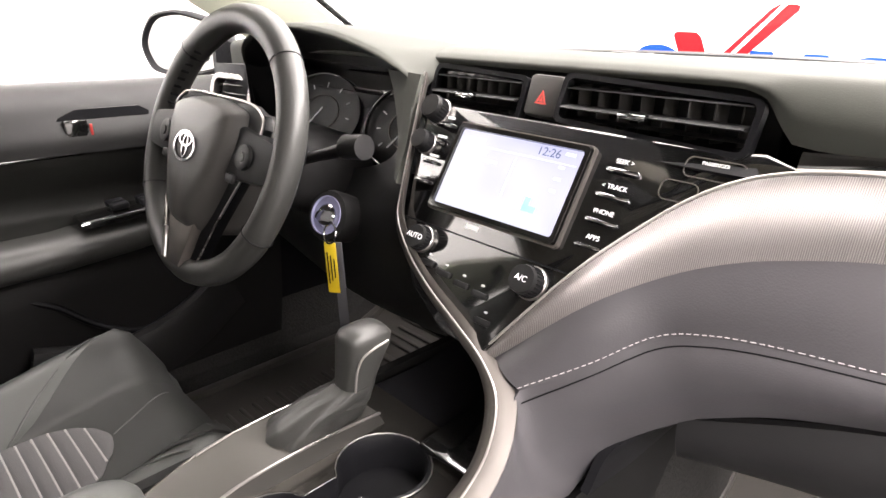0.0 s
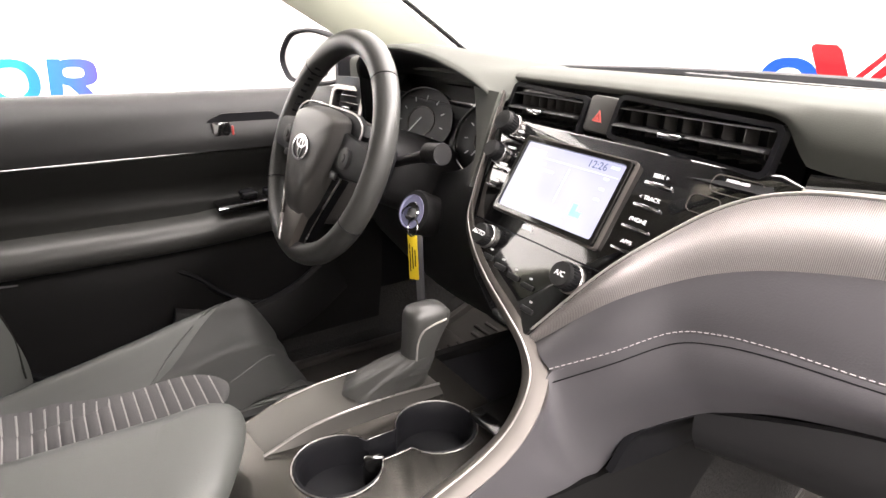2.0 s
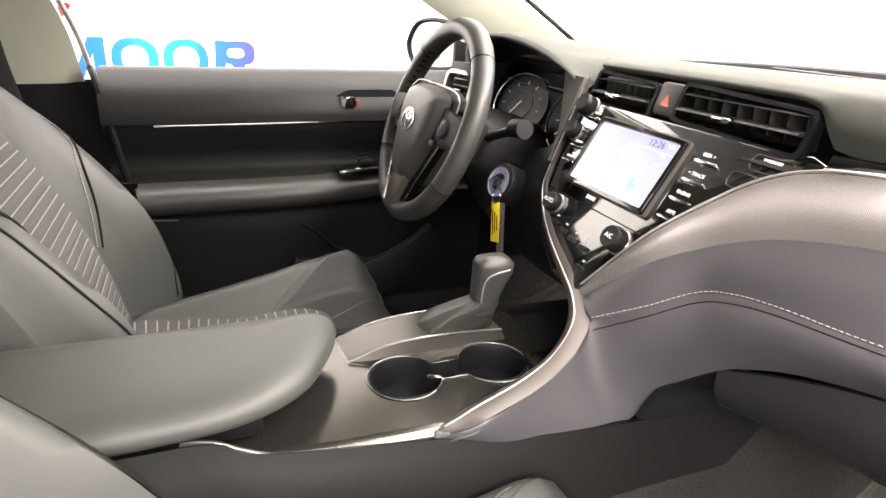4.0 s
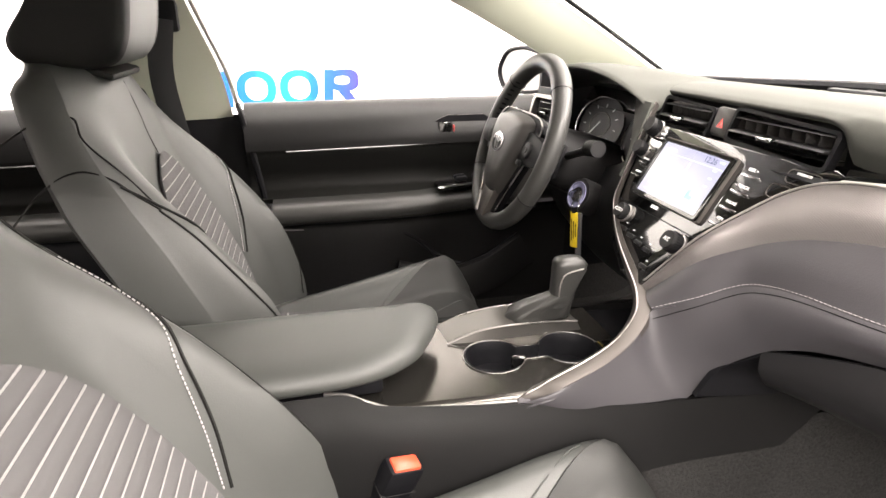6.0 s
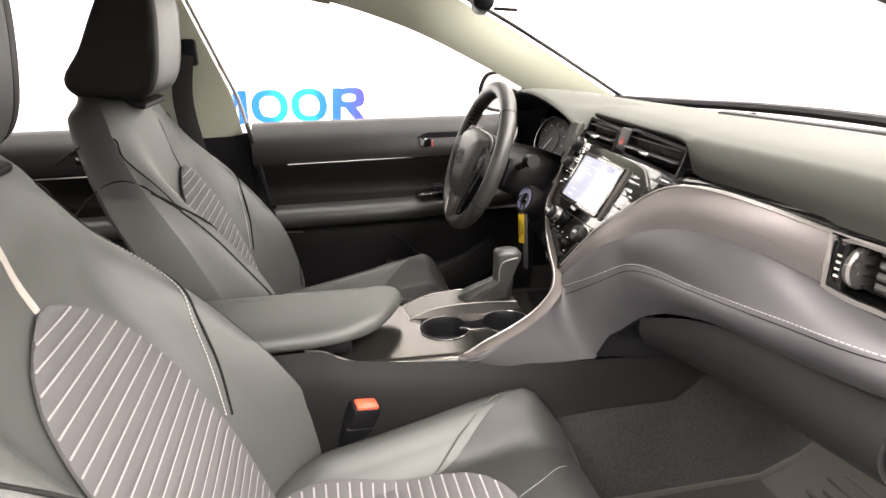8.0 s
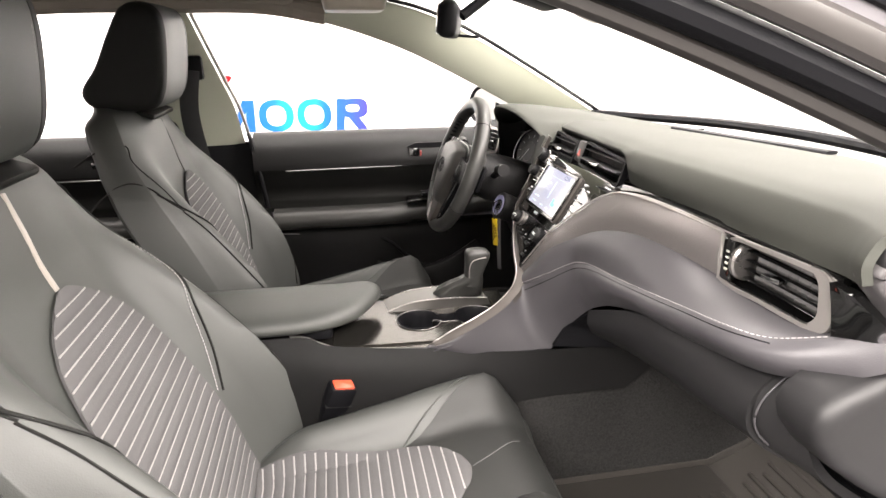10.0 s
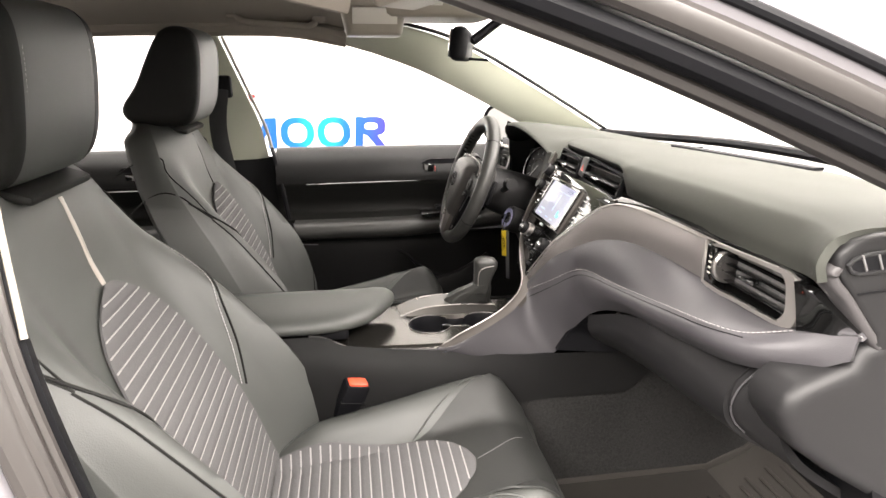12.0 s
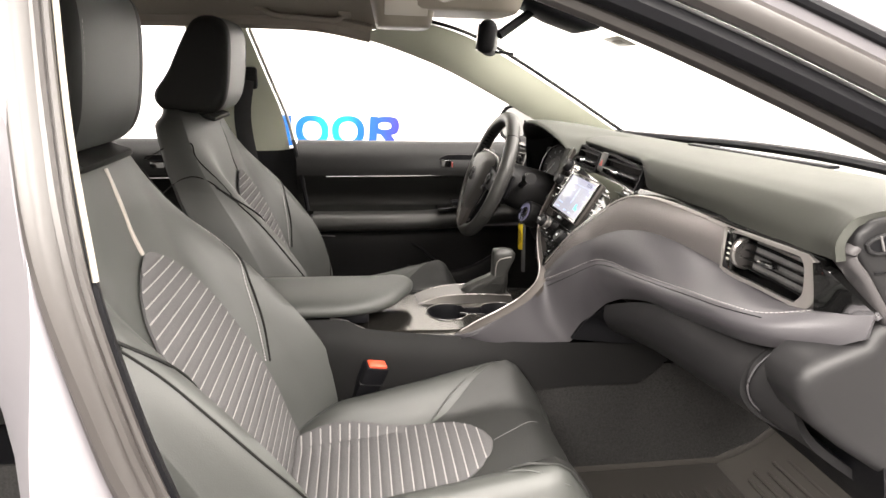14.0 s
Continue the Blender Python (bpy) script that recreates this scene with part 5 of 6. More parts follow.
for k in range(4):
    z = 0.921 + 0.0105 * k
    part("slat", sweep([V(0.507, 0.245, z), V(0.56, 0.244, z + 0.001), V(0.616 - 0.001 * k, 0.243, z + 0.001)], round_profile(0.012, 0.0022, 8, 3)), M_PIANO, pv)
for k in range(7):
    part("fin", rbox(0.011, 0.004, 0.036, 0.001, m=pose(0.515 + 0.0155 * k, 0.256, 0.937, -6, 0, 34)), M_FIN, pv, "pale grey fin")
part("tab", rbox(0.026, 0.012, 0.006, 0.002, m=pose(0.556, 0.237, 0.9385, 0, -4, 3)), M_CHROME, pv, "bright vent tab")
part("thumb_wheel", lathe([(0.020, -0.004), (0.0225, -0.002), (0.0225, 0.002), (0.020, 0.004)], 24, pose(0.4975, 0.250, 0.936, 0, 90, 0)), M_SILVER, pv, "bright thumb wheel")
part("wheel_panel", rbox(0.019, 0.010, 0.051, 0.003, m=pose(0.483, 0.238, 0.9345, 0, 0, 0)), M_PIANO, pv, "gloss black panel beside the vent")
for k in range(4):
    part("mark", rbox(0.005, 0.001, 0.0022, 0, m=pose(0.485, 0.2326, 0.924 + 0.007 * k)), M_LAMPLENS, pv)
part("end_cap_gloss", patch([[(0.632, 0.237, 0.966), (0.645, 0.236, 0.967), (0.660, 0.234, 0.968)], [(0.637, 0.238, 0.942), (0.656, 0.241, 0.947), (0.673, 0.246, 0.952)], [(0.637, 0.242, 0.912), (0.662, 0.253, 0.919), (0.686, 0.267, 0.931)]], 5, 5, 0.008), M_PIANO, dash, "gloss black end piece beside the vent", smooth=60)
# dashboard end towards the open door
EDGE = [(0.290, 1.034), (0.250, 1.033), (0.226, 1.028), (0.213, 1.016), (0.212, 1.003), (0.223, 0.987), (0.238, 0.969), (0.252, 0.951), (0.267, 0.933)]
end_low = [(0.214, 0.880), (0.199, 0.868), (0.193, 0.851), (0.199, 0.833), (0.219, 0.806), (0.264, 0.772), (0.352, 0.716), (0.44, 0.655), (0.60, 0.66), (0.62, 0.93), (0.30, 0.93), (0.267, 0.912), (0.262, 0.895)]
end_high = [(0.40, 0.90), (0.62, 0.90), (0.62, 0.95), (0.52, 1.0), (0.40, 1.024)] + [(y + 0.008, z - 0.003) for y, z in EDGE] + [(0.276, 0.918), (0.30, 0.90)]
MX = Matrix(((0, 0, 1, 0), (1, 0, 0, 0), (0, 1, 0, 0), (0, 0, 0, 1)))
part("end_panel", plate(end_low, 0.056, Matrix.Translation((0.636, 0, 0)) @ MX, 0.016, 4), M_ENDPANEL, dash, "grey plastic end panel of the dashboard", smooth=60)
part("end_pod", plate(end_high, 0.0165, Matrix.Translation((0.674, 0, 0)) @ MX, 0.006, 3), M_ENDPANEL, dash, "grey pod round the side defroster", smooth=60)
part("end_post", sweep(curve([(0.676, y, z) for y, z in ((0.262, 1.006), (0.236, 1.002), (0.222, 0.995), (0.224, 0.984), (0.240, 0.968), (0.255, 0.950), (0.270, 0.932), (0.286, 0.915))], 6), round_profile(0.028, 0.012, 16, 3)), M_POST_LIT, dash, "rounded grey corner of the dashboard", smooth=60)
slot = [(0.228, 1.003), (0.232, 0.997), (0.240, 0.994), (0.281, 0.997), (0.350, 1.001), (0.356, 1.008), (0.348, 1.015), (0.277, 1.015), (0.245, 1.012), (0.233, 1.008)]
part("defroster_back", plate(slot, 0.0015, Matrix.Translation((0.6918, 0, 0)) @ MX), M_DARK, dash, "dark side defroster slot")
part("defroster_frame", tube([V(0.6925, y, z) for y, z in slot], 0.0022, 8, True, up=(1, 0, 0)), M_ENDPANEL, dash)
for k in range(7):
    part("defroster_slat", rbox(0.002, 0.0018, 0.017, 0.0004, m=pose(0.6938, 0.243 + 0.016 * k, 1.0045 + 0.0006 * k, 26, 0, 0)), M_FIN, dash, "pale slat")
part("end_seam", tube([V(0.6925, 0.244, 0.974), V(0.6925, 0.29, 0.977), V(0.6925, 0.40, 0.980)], 0.0008, 6), M_DARK, dash)

# ---- steering wheel ----
wheel = thing("steering_wheel", "black leather steering wheel with satin silver spokes", "steering wheel")
WC, WTILT, WR = V(-0.342, 0.088, 0.893), 0.35, 0.151
WM = Matrix.Translation(WC) @ Matrix.Rotation(math.pi / 2 - WTILT, 4, "X")
rim = [WM @ V(WR * math.cos(2 * math.pi * i / 72), WR * math.sin(2 * math.pi * i / 72), 0) for i in range(72)]
nrm = (WM.to_3x3() @ V(0, 0, 1)).normalized()
profs = []
for i in range(72):
    grip = 1 + 0.12 * (math.exp(-((i - 12) / 5) ** 2) + math.exp(-((i - 24) / 5) ** 2))
    profs.append(round_profile(0.032 * grip, 0.034, 14))
part("rim", sweep(rim, profs, up=nrm, closed=True), M_WHEEL, wheel, "black leather rim", smooth=70)
for i in (9, 27, 42, 66):
    a = 2 * math.pi * i / 72
    c = WM @ V(WR * math.cos(a), WR * math.sin(a), 0)
    d = WM.to_3x3() @ V(math.cos(a), math.sin(a), 0)
    part("rim_seam", tube([c + d * 0.0172 * math.cos(t) + nrm * 0.0182 * math.sin(t) for t in (2 * math.pi * k / 20 for k in range(20))], 0.0007, 5, True, up=WM.to_3x3() @ V(-math.sin(a), math.cos(a), 0)), M_DARK, wheel)
hub_out = [(-0.066, 0.034), (-0.056, 0.046), (0.0, 0.052), (0.056, 0.046), (0.066, 0.034), (0.066, 0.008), (0.050, -0.040), (0.026, -0.082), (0.0, -0.088), (-0.026, -0.082), (-0.050, -0.040), (-0.066, 0.008)]
ho = [(q.x, q.y) for q in curve([(x, y, 0) for x, y in hub_out], 5, closed=True)]
rows = []
for k, z in ((1.10, -0.045), (1.16, 0.0), (1.12, 0.014), (1.0, 0.026), (0.94, 0.0295), (0.7, 0.033), (0.3, 0.035), (0.03, 0.035)):
    rows.append([WM @ V(x * k, y * k - 0.004, z) for x, y in ho])
part("airbag_cover", skin(rows, wrap=True, cap=True), M_HUB, wheel, "dark grey airbag cover", smooth=50)
vee = [(0.0, 0.058), (0.070, 0.057), (0.098, 0.048), (0.106, 0.034), (0.096, -0.010), (0.060, -0.080), (0.034, -0.138), (0.022, -0.152), (0.0, -0.154), (-0.022, -0.152), (-0.034, -0.138), (-0.060, -0.080), (-0.096, -0.010), (-0.106, 0.034), (-0.098, 0.048), (-0.070, 0.057)]
part("hub_inlay", plate(vee[::-1], 0.012, WM @ pose(0, 0, -0.004), 0.003), M_DARK, wheel, "black inlay behind the airbag cover")
part("hub_edge", tube(curve([WM @ V(x, y, 0.009) for x, y in vee], 4, True), 0.0013, 6, True, up=nrm), M_SILVER, wheel, "thin silver edge")
n = 32
for a, b, cx, cy, turn in ((0.026, 0.018, 0, 0, 0),):
    badge = part("badge", ring_plate([(a * math.cos(2 * math.pi * i / n), b * math.sin(2 * math.pi * i / n)) for i in range(n)], [((a - 0.003) * math.cos(2 * math.pi * i / n), (b - 0.003) * math.sin(2 * math.pi * i / n)) for i in range(n)], 0.004, WM @ pose(0, -0.008, 0.0335)), M_CHROME, wheel, "oval chrome badge of plain rings")
part("badge_ring", ring_plate([(0.016 * math.cos(2 * math.pi * i / n), 0.0075 + 0.008 * math.sin(2 * math.pi * i / n)) for i in range(n)], [(0.0134 * math.cos(2 * math.pi * i / n), 0.0075 + 0.0056 * math.sin(2 * math.pi * i / n)) for i in range(n)], 0.0035, WM @ pose(0, -0.008, 0.0335)), M_CHROME, badge)
part("badge_ring", ring_plate([(0.007 * math.cos(2 * math.pi * i / n), 0.0143 * math.sin(2 * math.pi * i / n)) for i in range(n)], [(0.0046 * math.cos(2 * math.pi * i / n), 0.0118 * math.sin(2 * math.pi * i / n)) for i in range(n)], 0.003, WM @ pose(0, -0.008, 0.0335)), M_CHROME, badge)
for sd in (1, -1):
    spoke = part("spoke", plate([(sd * 0.055, 0.034), (sd * 0.150, 0.022), (sd * 0.150, -0.022), (sd * 0.055, -0.030)][::sd], 0.02, WM @ pose(0, 0, -0.004), 0.005), M_DARK, wheel, "dark spoke with switches")
    pad = part("switch_pad", lathe([(0.014, 0.0), (0.014, 0.004), (0.012, 0.005), (0.006, 0.0045), (0.005, 0.006), (0.0, 0.006)], 24, WM @ pose(sd * 0.098, 0.0, 0.016)), M_PLASTIC, spoke, "round switch pad")
    part("switch", rbox(0.018, 0.010, 0.006, 0.002, m=WM @ pose(sd * 0.082, -0.026, 0.018)), M_PLASTIC, spoke)
part("lower_spoke", plate([(-0.040, -0.088), (0.004, -0.096), (0.030, -0.090), (0.014, -0.148), (-0.018, -0.150)][::-1], 0.022, WM @ pose(0, 0, -0.002), 0.004), M_BRONZE, wheel, "satin lower spoke panel")
part("spoke_edge", plate([(-0.056, -0.070), (-0.041, -0.086), (-0.020, -0.146), (-0.030, -0.146)][::-1], 0.020, WM @ pose(0, 0, 0.002), 0.003), M_SILVER, wheel, "bright edge of the lower spoke")
# perforated stitch row inside the upper grip
for i in range(26, 36):
    a = 2 * math.pi * i / 72
    c = WM @ V((WR - 0.0162) * math.cos(a), (WR - 0.0162) * math.sin(a), 0.006)
    part("lacing", rbox(0.0022, 0.0035, 0.010, 0.0008, m=Matrix.Translation(c) @ WM.to_3x3().to_4x4() @ pose(0, 0, 0, 0, 0, math.degrees(a))), M_DARK, wheel)
# column, stalks, ignition
column = thing("steering_column", "black steering column cover with stalks", "steering column")
ax = WM.to_3x3() @ V(0, 0, -1)
part("shroud", sweep([WC + ax * d for d in (0.045, 0.08, 0.13, 0.19)], [round_profile(0.11, 0.10, 20, 3), round_profile(0.12, 0.11, 20, 3), round_profile(0.13, 0.12, 20, 3), round_profile(0.13, 0.12, 20, 3)]), M_PLASTIC, column, "black column shroud", smooth=60)
for sd, lab in ((1, "wiper stalk"), (-1, "turn signal stalk")):
    a = WC + ax * 0.085
    p0, p1 = a + V(sd * 0.05, 0, 0.01), a + V(sd * 0.190, -0.022, 0.052)
    st = part("stalk", sweep([p0, p0.lerp(p1, 0.5), p1], [round_profile(0.018, 0.014, 12), round_profile(0.015, 0.013, 12), round_profile(0.020, 0.018, 12)]), M_PLASTIC, column, "black " + lab)
    part("stalk_end", sweep([p1 - V(sd * 0.012, 0, 0.0015), p1 + V(sd * 0.018, 0, 0.003)], round_profile(0.026, 0.026, 16)), M_PLASTIC, st, "grey turning stalk end")
part("shift_paddle", rbox(0.016, 0.008, 0.06, 0.004, m=Matrix.Translation(WC + V(0.125, 0.03, -0.01)) @ Matrix.Rotation(-WTILT, 4, "X")), M_DARK, column)
IGN = V(-0.235, 0.172, 0.815)
im = Matrix.Translation(IGN) @ Matrix.Rotation(radians(68), 4, "X") @ Matrix.Rotation(radians(8), 4, "Y")
ign = part("ignition", lathe([(0.030, -0.03), (0.032, 0.0), (0.030, 0.006), (0.024, 0.008), (0.022, 0.004), (0.0, 0.004)], 32, im), M_PLASTIC, column, "ignition lock")
part("ignition_ring", lathe([(0.0240, 0.006), (0.0238, 0.0090), (0.0226, 0.0090), (0.0222, 0.004)], 32, im), M_RING, ign, "pale ring round the ignition lock")
part("lock_barrel", lathe([(0.014, 0.0), (0.014, 0.008), (0.012, 0.010), (0.0, 0.010)], 24, im), M_CHROME, ign)
# key with ring and tag
keys = thing("ignition_key", "metal key with a ring, yellow tag and clear strip", "key")
kp = im @ V(0, 0, 0.010)
part("key_bow", plate(rounded(0.014, 0.030, 0.006), 0.003, im @ pose(0, 0, 0.010, 90, 0, 70)), M_CHROME, keys, "bright metal key")
rc = V(-0.206, 0.150, 0.806)
part("key_ring", tube([rc + V(0.011 * math.cos(t), 0.003 * math.sin(t), 0.012 * math.sin(t)) for t in (2 * math.pi * k / 24 for k in range(24))], 0.0012, 6, True, up=(0, 1, 0)), M_CHROME, keys, "split key ring")
tag_m = Matrix.Translation((-0.204, 0.150, 0.763)) @ pose(0, 0, 0, 0, -4, 28)
tag = part("tag", rbox(0.015, 0.002, 0.064, 0.001, m=tag_m), M_YELLOW, keys, "yellow plastic tag with unreadable writing")
for k in range(3):
    part("writing", rbox(0.0014, 0.0006, 0.040 - 0.008 * k, 0, m=tag_m @ pose(-0.004 + 0.004 * k, -0.0013, 0)), M_DARK, tag)
part("clear_strip", rbox(0.013, 0.0015, 0.12, 0.0006, m=Matrix.Translation((-0.198, 0.158, 0.735)) @ pose(0, 0, 0, 0, -4, 28)), M_CLEAR, keys, "clear plastic strip")

# ---- console, gear lever, armrest ----
console = thing("centre_console", "centre console with satin cover, cup holders and grey sides", "console")
part("side_panel", patch([[(0.072, -0.62, 0.676), (0.074, -0.34, 0.677), (0.078, -0.27, 0.676), (0.086, -0.225, 0.659), (0.100, -0.05, 0.645), (0.124, 0.12, 0.638), (0.132, 0.40, 0.638)], [(0.108, -0.62, 0.60), (0.110, -0.34, 0.605), (0.112, -0.27, 0.605), (0.116, -0.21, 0.605), (0.122, -0.05, 0.60), (0.134, 0.12, 0.595), (0.138, 0.38, 0.605)], [(0.140, -0.62, 0.36), (0.142, -0.34, 0.36), (0.143, -0.27, 0.37), (0.144, -0.21, 0.42), (0.142, -0.05, 0.515), (0.142, 0.12, 0.548), (0.146, 0.31, 0.553)]], 5, 5, 0.01), M_CONSOLE, console, "dark grey console side", smooth=60)
part("side_panel", patch([[(-0.128, -0.62, 0.655), (-0.128, 0.0, 0.66), (-0.14, 0.40, 0.645)], [(-0.140, -0.62, 0.54), (-0.146, 0.0, 0.54), (-0.146, 0.33, 0.553)]], 6, 5, 0.01), M_CONSOLE, console, smooth=60)
part("core", rbox(0.18, 1.14, 0.22, 0.02, m=pose(-0.015, -0.05, 0.47)), M_DARK, console)
# satin cover with a double cup opening joined by a narrow waist
CZ = 0.655


def double_ring(r, cy, half, n=22):
    """Outline of two discs joined by a waist."""
    a0 = math.asin(half / r)
    turn = [a0 + 2 * (math.pi - a0) * i / n for i in range(n + 1)]
    out = [(r * math.sin(a), -cy + r * math.cos(a)) for a in turn]
    return out + [(-x, -y) for x, y in out]


op = [(x - 0.001, y) for x, y in double_ring(0.044, 0.0575, 0.017)]
# flat cover round the opening, filled between the two outlines, with a rounded flank towards the passenger
DECK_EDGE = [(0.066, -0.315), (0.070, -0.27), (0.078, -0.22), (0.083, -0.16), (0.086, -0.10), (0.088, -0.05), (0.090, 0.0), (0.092, 0.05), (0.088, 0.10), (0.078, 0.135)]
deck_bm = bmesh.new()
for loop_pts in (op, DECK_EDGE + [(-0.118, 0.135), (-0.120, 0.0), (-0.120, -0.15), (-0.116, -0.315)]):
    ring_v = [deck_bm.verts.new((x, y, CZ)) for x, y in loop_pts]
    for p, q in zip(ring_v, ring_v[1:] + ring_v[:1]):
        deck_bm.edges.new((p, q))
bmesh.ops.triangle_fill(deck_bm, use_beauty=True, edges=list(deck_bm.edges))
bmesh.ops.recalc_face_normals(deck_bm, faces=deck_bm.faces)
for f in deck_bm.faces:
    if f.normal.z < 0:
        f.normal_flip()
part("deck", deck_bm, M_DECK, console, "dark satin console cover", smooth=0)
edge_pts = curve([(x, y, CZ) for x, y in DECK_EDGE[:8]], 5)
flank = [[q + V(dx, 0, dz + (0.016 * smoothstep(-0.225, -0.27, q.y) if k > 1 else 0)) for q in edge_pts] for k, (dx, dz) in enumerate(((0, 0), (0.003, -0.0012), (0.006, -0.004), (0.009, -0.008)))]
part("deck_flank", shell(flank, -0.004), M_DECK, console, "rounded dark satin flank", smooth=70)
part("opening_lip", skin([[V(x, y, CZ) for x, y in op], [V(x, y, CZ - 0.010) for x, y in op]], wrap=True), M_PIANO, console)
part("cup_rim", tube([V(x * 1.03, y * 1.01, CZ + 0.0012) for x, y in op], 0.0007, 8, True), M_SILVER, console, "thin bright line round the cup holders")
part("cup_sleeve", skin([[V(x, y, CZ + 0.0015) for x, y in op], [V(x * 0.95, y * 0.975, CZ + 0.0025) for x, y in op], [V(x * 0.90, y * 0.955, CZ - 0.002) for x, y in op], [V(x * 0.88, y * 0.95, CZ - 0.014) for x, y in op]], wrap=True), M_DARK, console, "black cup holder sleeve", smooth=70)
part("cup_well", skin([[V(x * 0.88, y * 0.95, CZ - 0.012) for x, y in op], [V(x * 0.86, y * 0.94, CZ - 0.034) for x, y in op], [V(x * 0.4, y * 0.8, CZ - 0.036) for x, y in op], [V(0, y * 0.7, CZ - 0.036) for x, y in op]], wrap=True), M_DARK, console, "black cup holder well")
part("cup_tab", rbox(0.010, 0.022, 0.034, 0.004, m=pose(0.006, -0.022, CZ - 0.016, 0, 0, -18)), M_PIANO, console)
part("side_rail", sweep(curve([(0.074, -0.300, 0.680), (0.077, -0.272, 0.676), (0.082, -0.245, 0.664), (0.087, -0.21, 0.654), (0.093, -0.12, 0.648), (0.098, -0.03, 0.645)], 6), round_profile(0.005, 0.0055, 10, 3)), M_SILVER, console, "bright rail along the console edge")
# satin band: a folded ribbon with a ridge between its two edges
BAND_L = [(-0.160, 0.252, 0.984), (-0.140, 0.216, 0.924), (-0.122, 0.183, 0.868), (-0.109, 0.166, 0.841), (-0.078, 0.152, 0.816), (-0.036, 0.139, 0.796), (0.014, 0.127, 0.777), (0.054, 0.118, 0.759), (0.080, 0.099, 0.739), (0.096, 0.067, 0.717), (0.098, 0.030, 0.697), (0.091, -0.012, 0.672), (0.087, -0.036, 0.657), (0.092, -0.055, 0.648)]
BAND_R = [(-0.152, 0.249, 0.986), (-0.131, 0.212, 0.927), (-0.112, 0.180, 0.874), (-0.097, 0.165, 0.852), (-0.067, 0.154, 0.829), (-0.027, 0.142, 0.811), (0.024, 0.132, 0.793), (0.056, 0.132, 0.771), (0.093, 0.122, 0.754), (0.118, 0.087, 0.730), (0.127, 0.045, 0.705), (0.121, -0.004, 0.676), (0.113, -0.026, 0.655), (0.099, -0.054, 0.646)]
band_rows, ridge = [], []
bl, br = curve(BAND_L, 7), curve(BAND_R, 7)
for i, (p, q) in enumerate(zip(bl, br)):
    t = i / (len(bl) - 1)
    out = V(0.30, -0.62, 0.72).normalized()
    h = 0.0015 + 0.008 * smoothstep(0.40, 0.66, t) * (1 - 0.8 * smoothstep(0.93, 1.0, t))
    g = p.lerp(q, 0.42) + out * h
    ridge.append(g + out * 0.0002)
    band_rows.append([p - out * 0.010, p, p.lerp(g, 0.5) + out * 0.0008, p.lerp(g, 0.92) + out * 0.0005, g, g.lerp(q, 0.10) + out * 0.0004, g.lerp(q, 0.5) + out * 0.0012, q, q - out * 0.010])
part("band", skin(band_rows, wrap=True, cap=True), M_BRONZE, console, "satin bronze band sweeping down from the dashboard", smooth=50)
part("band_edge", tube(ridge[:-4], 0.0011, 6), M_CHAMPAGNE, console, "thin bright line on the band")
part("storage_tray", patch([[(-0.11, 0.10, 0.655), (0.0, 0.10, 0.655), (0.10, 0.10, 0.655)], [(-0.11, 0.24, 0.652), (0.0, 0.24, 0.652), (0.10, 0.24, 0.652)], [(-0.10, 0.30, 0.70), (0.0, 0.30, 0.70), (0.10, 0.30, 0.70)]], 5, 5, 0.01), M_DARK, console, "black storage tray below the dashboard")
part("tray_lid", rbox(0.09, 0.11, 0.008, 0.003, m=pose(0.05, 0.15, 0.664, 3, 0, 0)), M_PIANO, console)
# shifter plinth
part("plinth", skin([[V(x, y, z) for x, y, z in ((-0.110, y0, z0), (-0.052, y0 + 0.004, z0 - 0.002), (-0.046, y0 + 0.004, 0.648), (-0.116, y0, 0.645))] for y0, z0 in ((-0.118, 0.656), (-0.09, 0.668), (-0.03, 0.678), (0.05, 0.676), (0.088, 0.672), (0.097, 0.655))], wrap=True, cap=True), M_PLINTH, console, "raised satin plinth round the gear lever")
part("plinth_edge", sweep(curve([(-0.050, -0.115, 0.657), (-0.050, -0.06, 0.673), (-0.049, 0.02, 0.676), (-0.048, 0.092, 0.671)], 6), round_profile(0.0028, 0.0028, 8)), M_SILVER, console)
part("plinth_edge", sweep(curve([(-0.111, -0.115, 0.657), (-0.111, -0.06, 0.674), (-0.111, 0.02, 0.678), (-0.110, 0.092, 0.672)], 6), round_profile(0.0028, 0.0028, 8)), M_SILVER, console)
lever = thing("gear_lever", "black leather gear lever with a bright edge", "gear lever")
boot = []
for z, w, l, y, x in ((0.672, 0.054, 0.100, 0.034, -0.078), (0.681, 0.055, 0.096, 0.036, -0.075), (0.690, 0.052, 0.086, 0.041, -0.070), (0.699, 0.048, 0.074, 0.047, -0.065), (0.708, 0.043, 0.060, 0.053, -0.058), (0.716, 0.037, 0.048, 0.058, -0.052), (0.723, 0.031, 0.038, 0.061, -0.048)):
    boot.append([V(x + p * w / 2 * (1 + 0.08 * math.sin(7 * i + 90 * z)), y + q * l / 2 * (1 + 0.06 * math.cos(5 * i + 60 * z)), z + 0.002 * math.sin(4 * i + 30 * z) * (0.675 < z < 0.710)) for i, (p, q) in enumerate(round_profile(2, 2, 36, 3))])
part("boot", skin(boot, wrap=True, cap=True), M_WHEEL, lever, "soft leather boot with folds", smooth=70)
kn = []
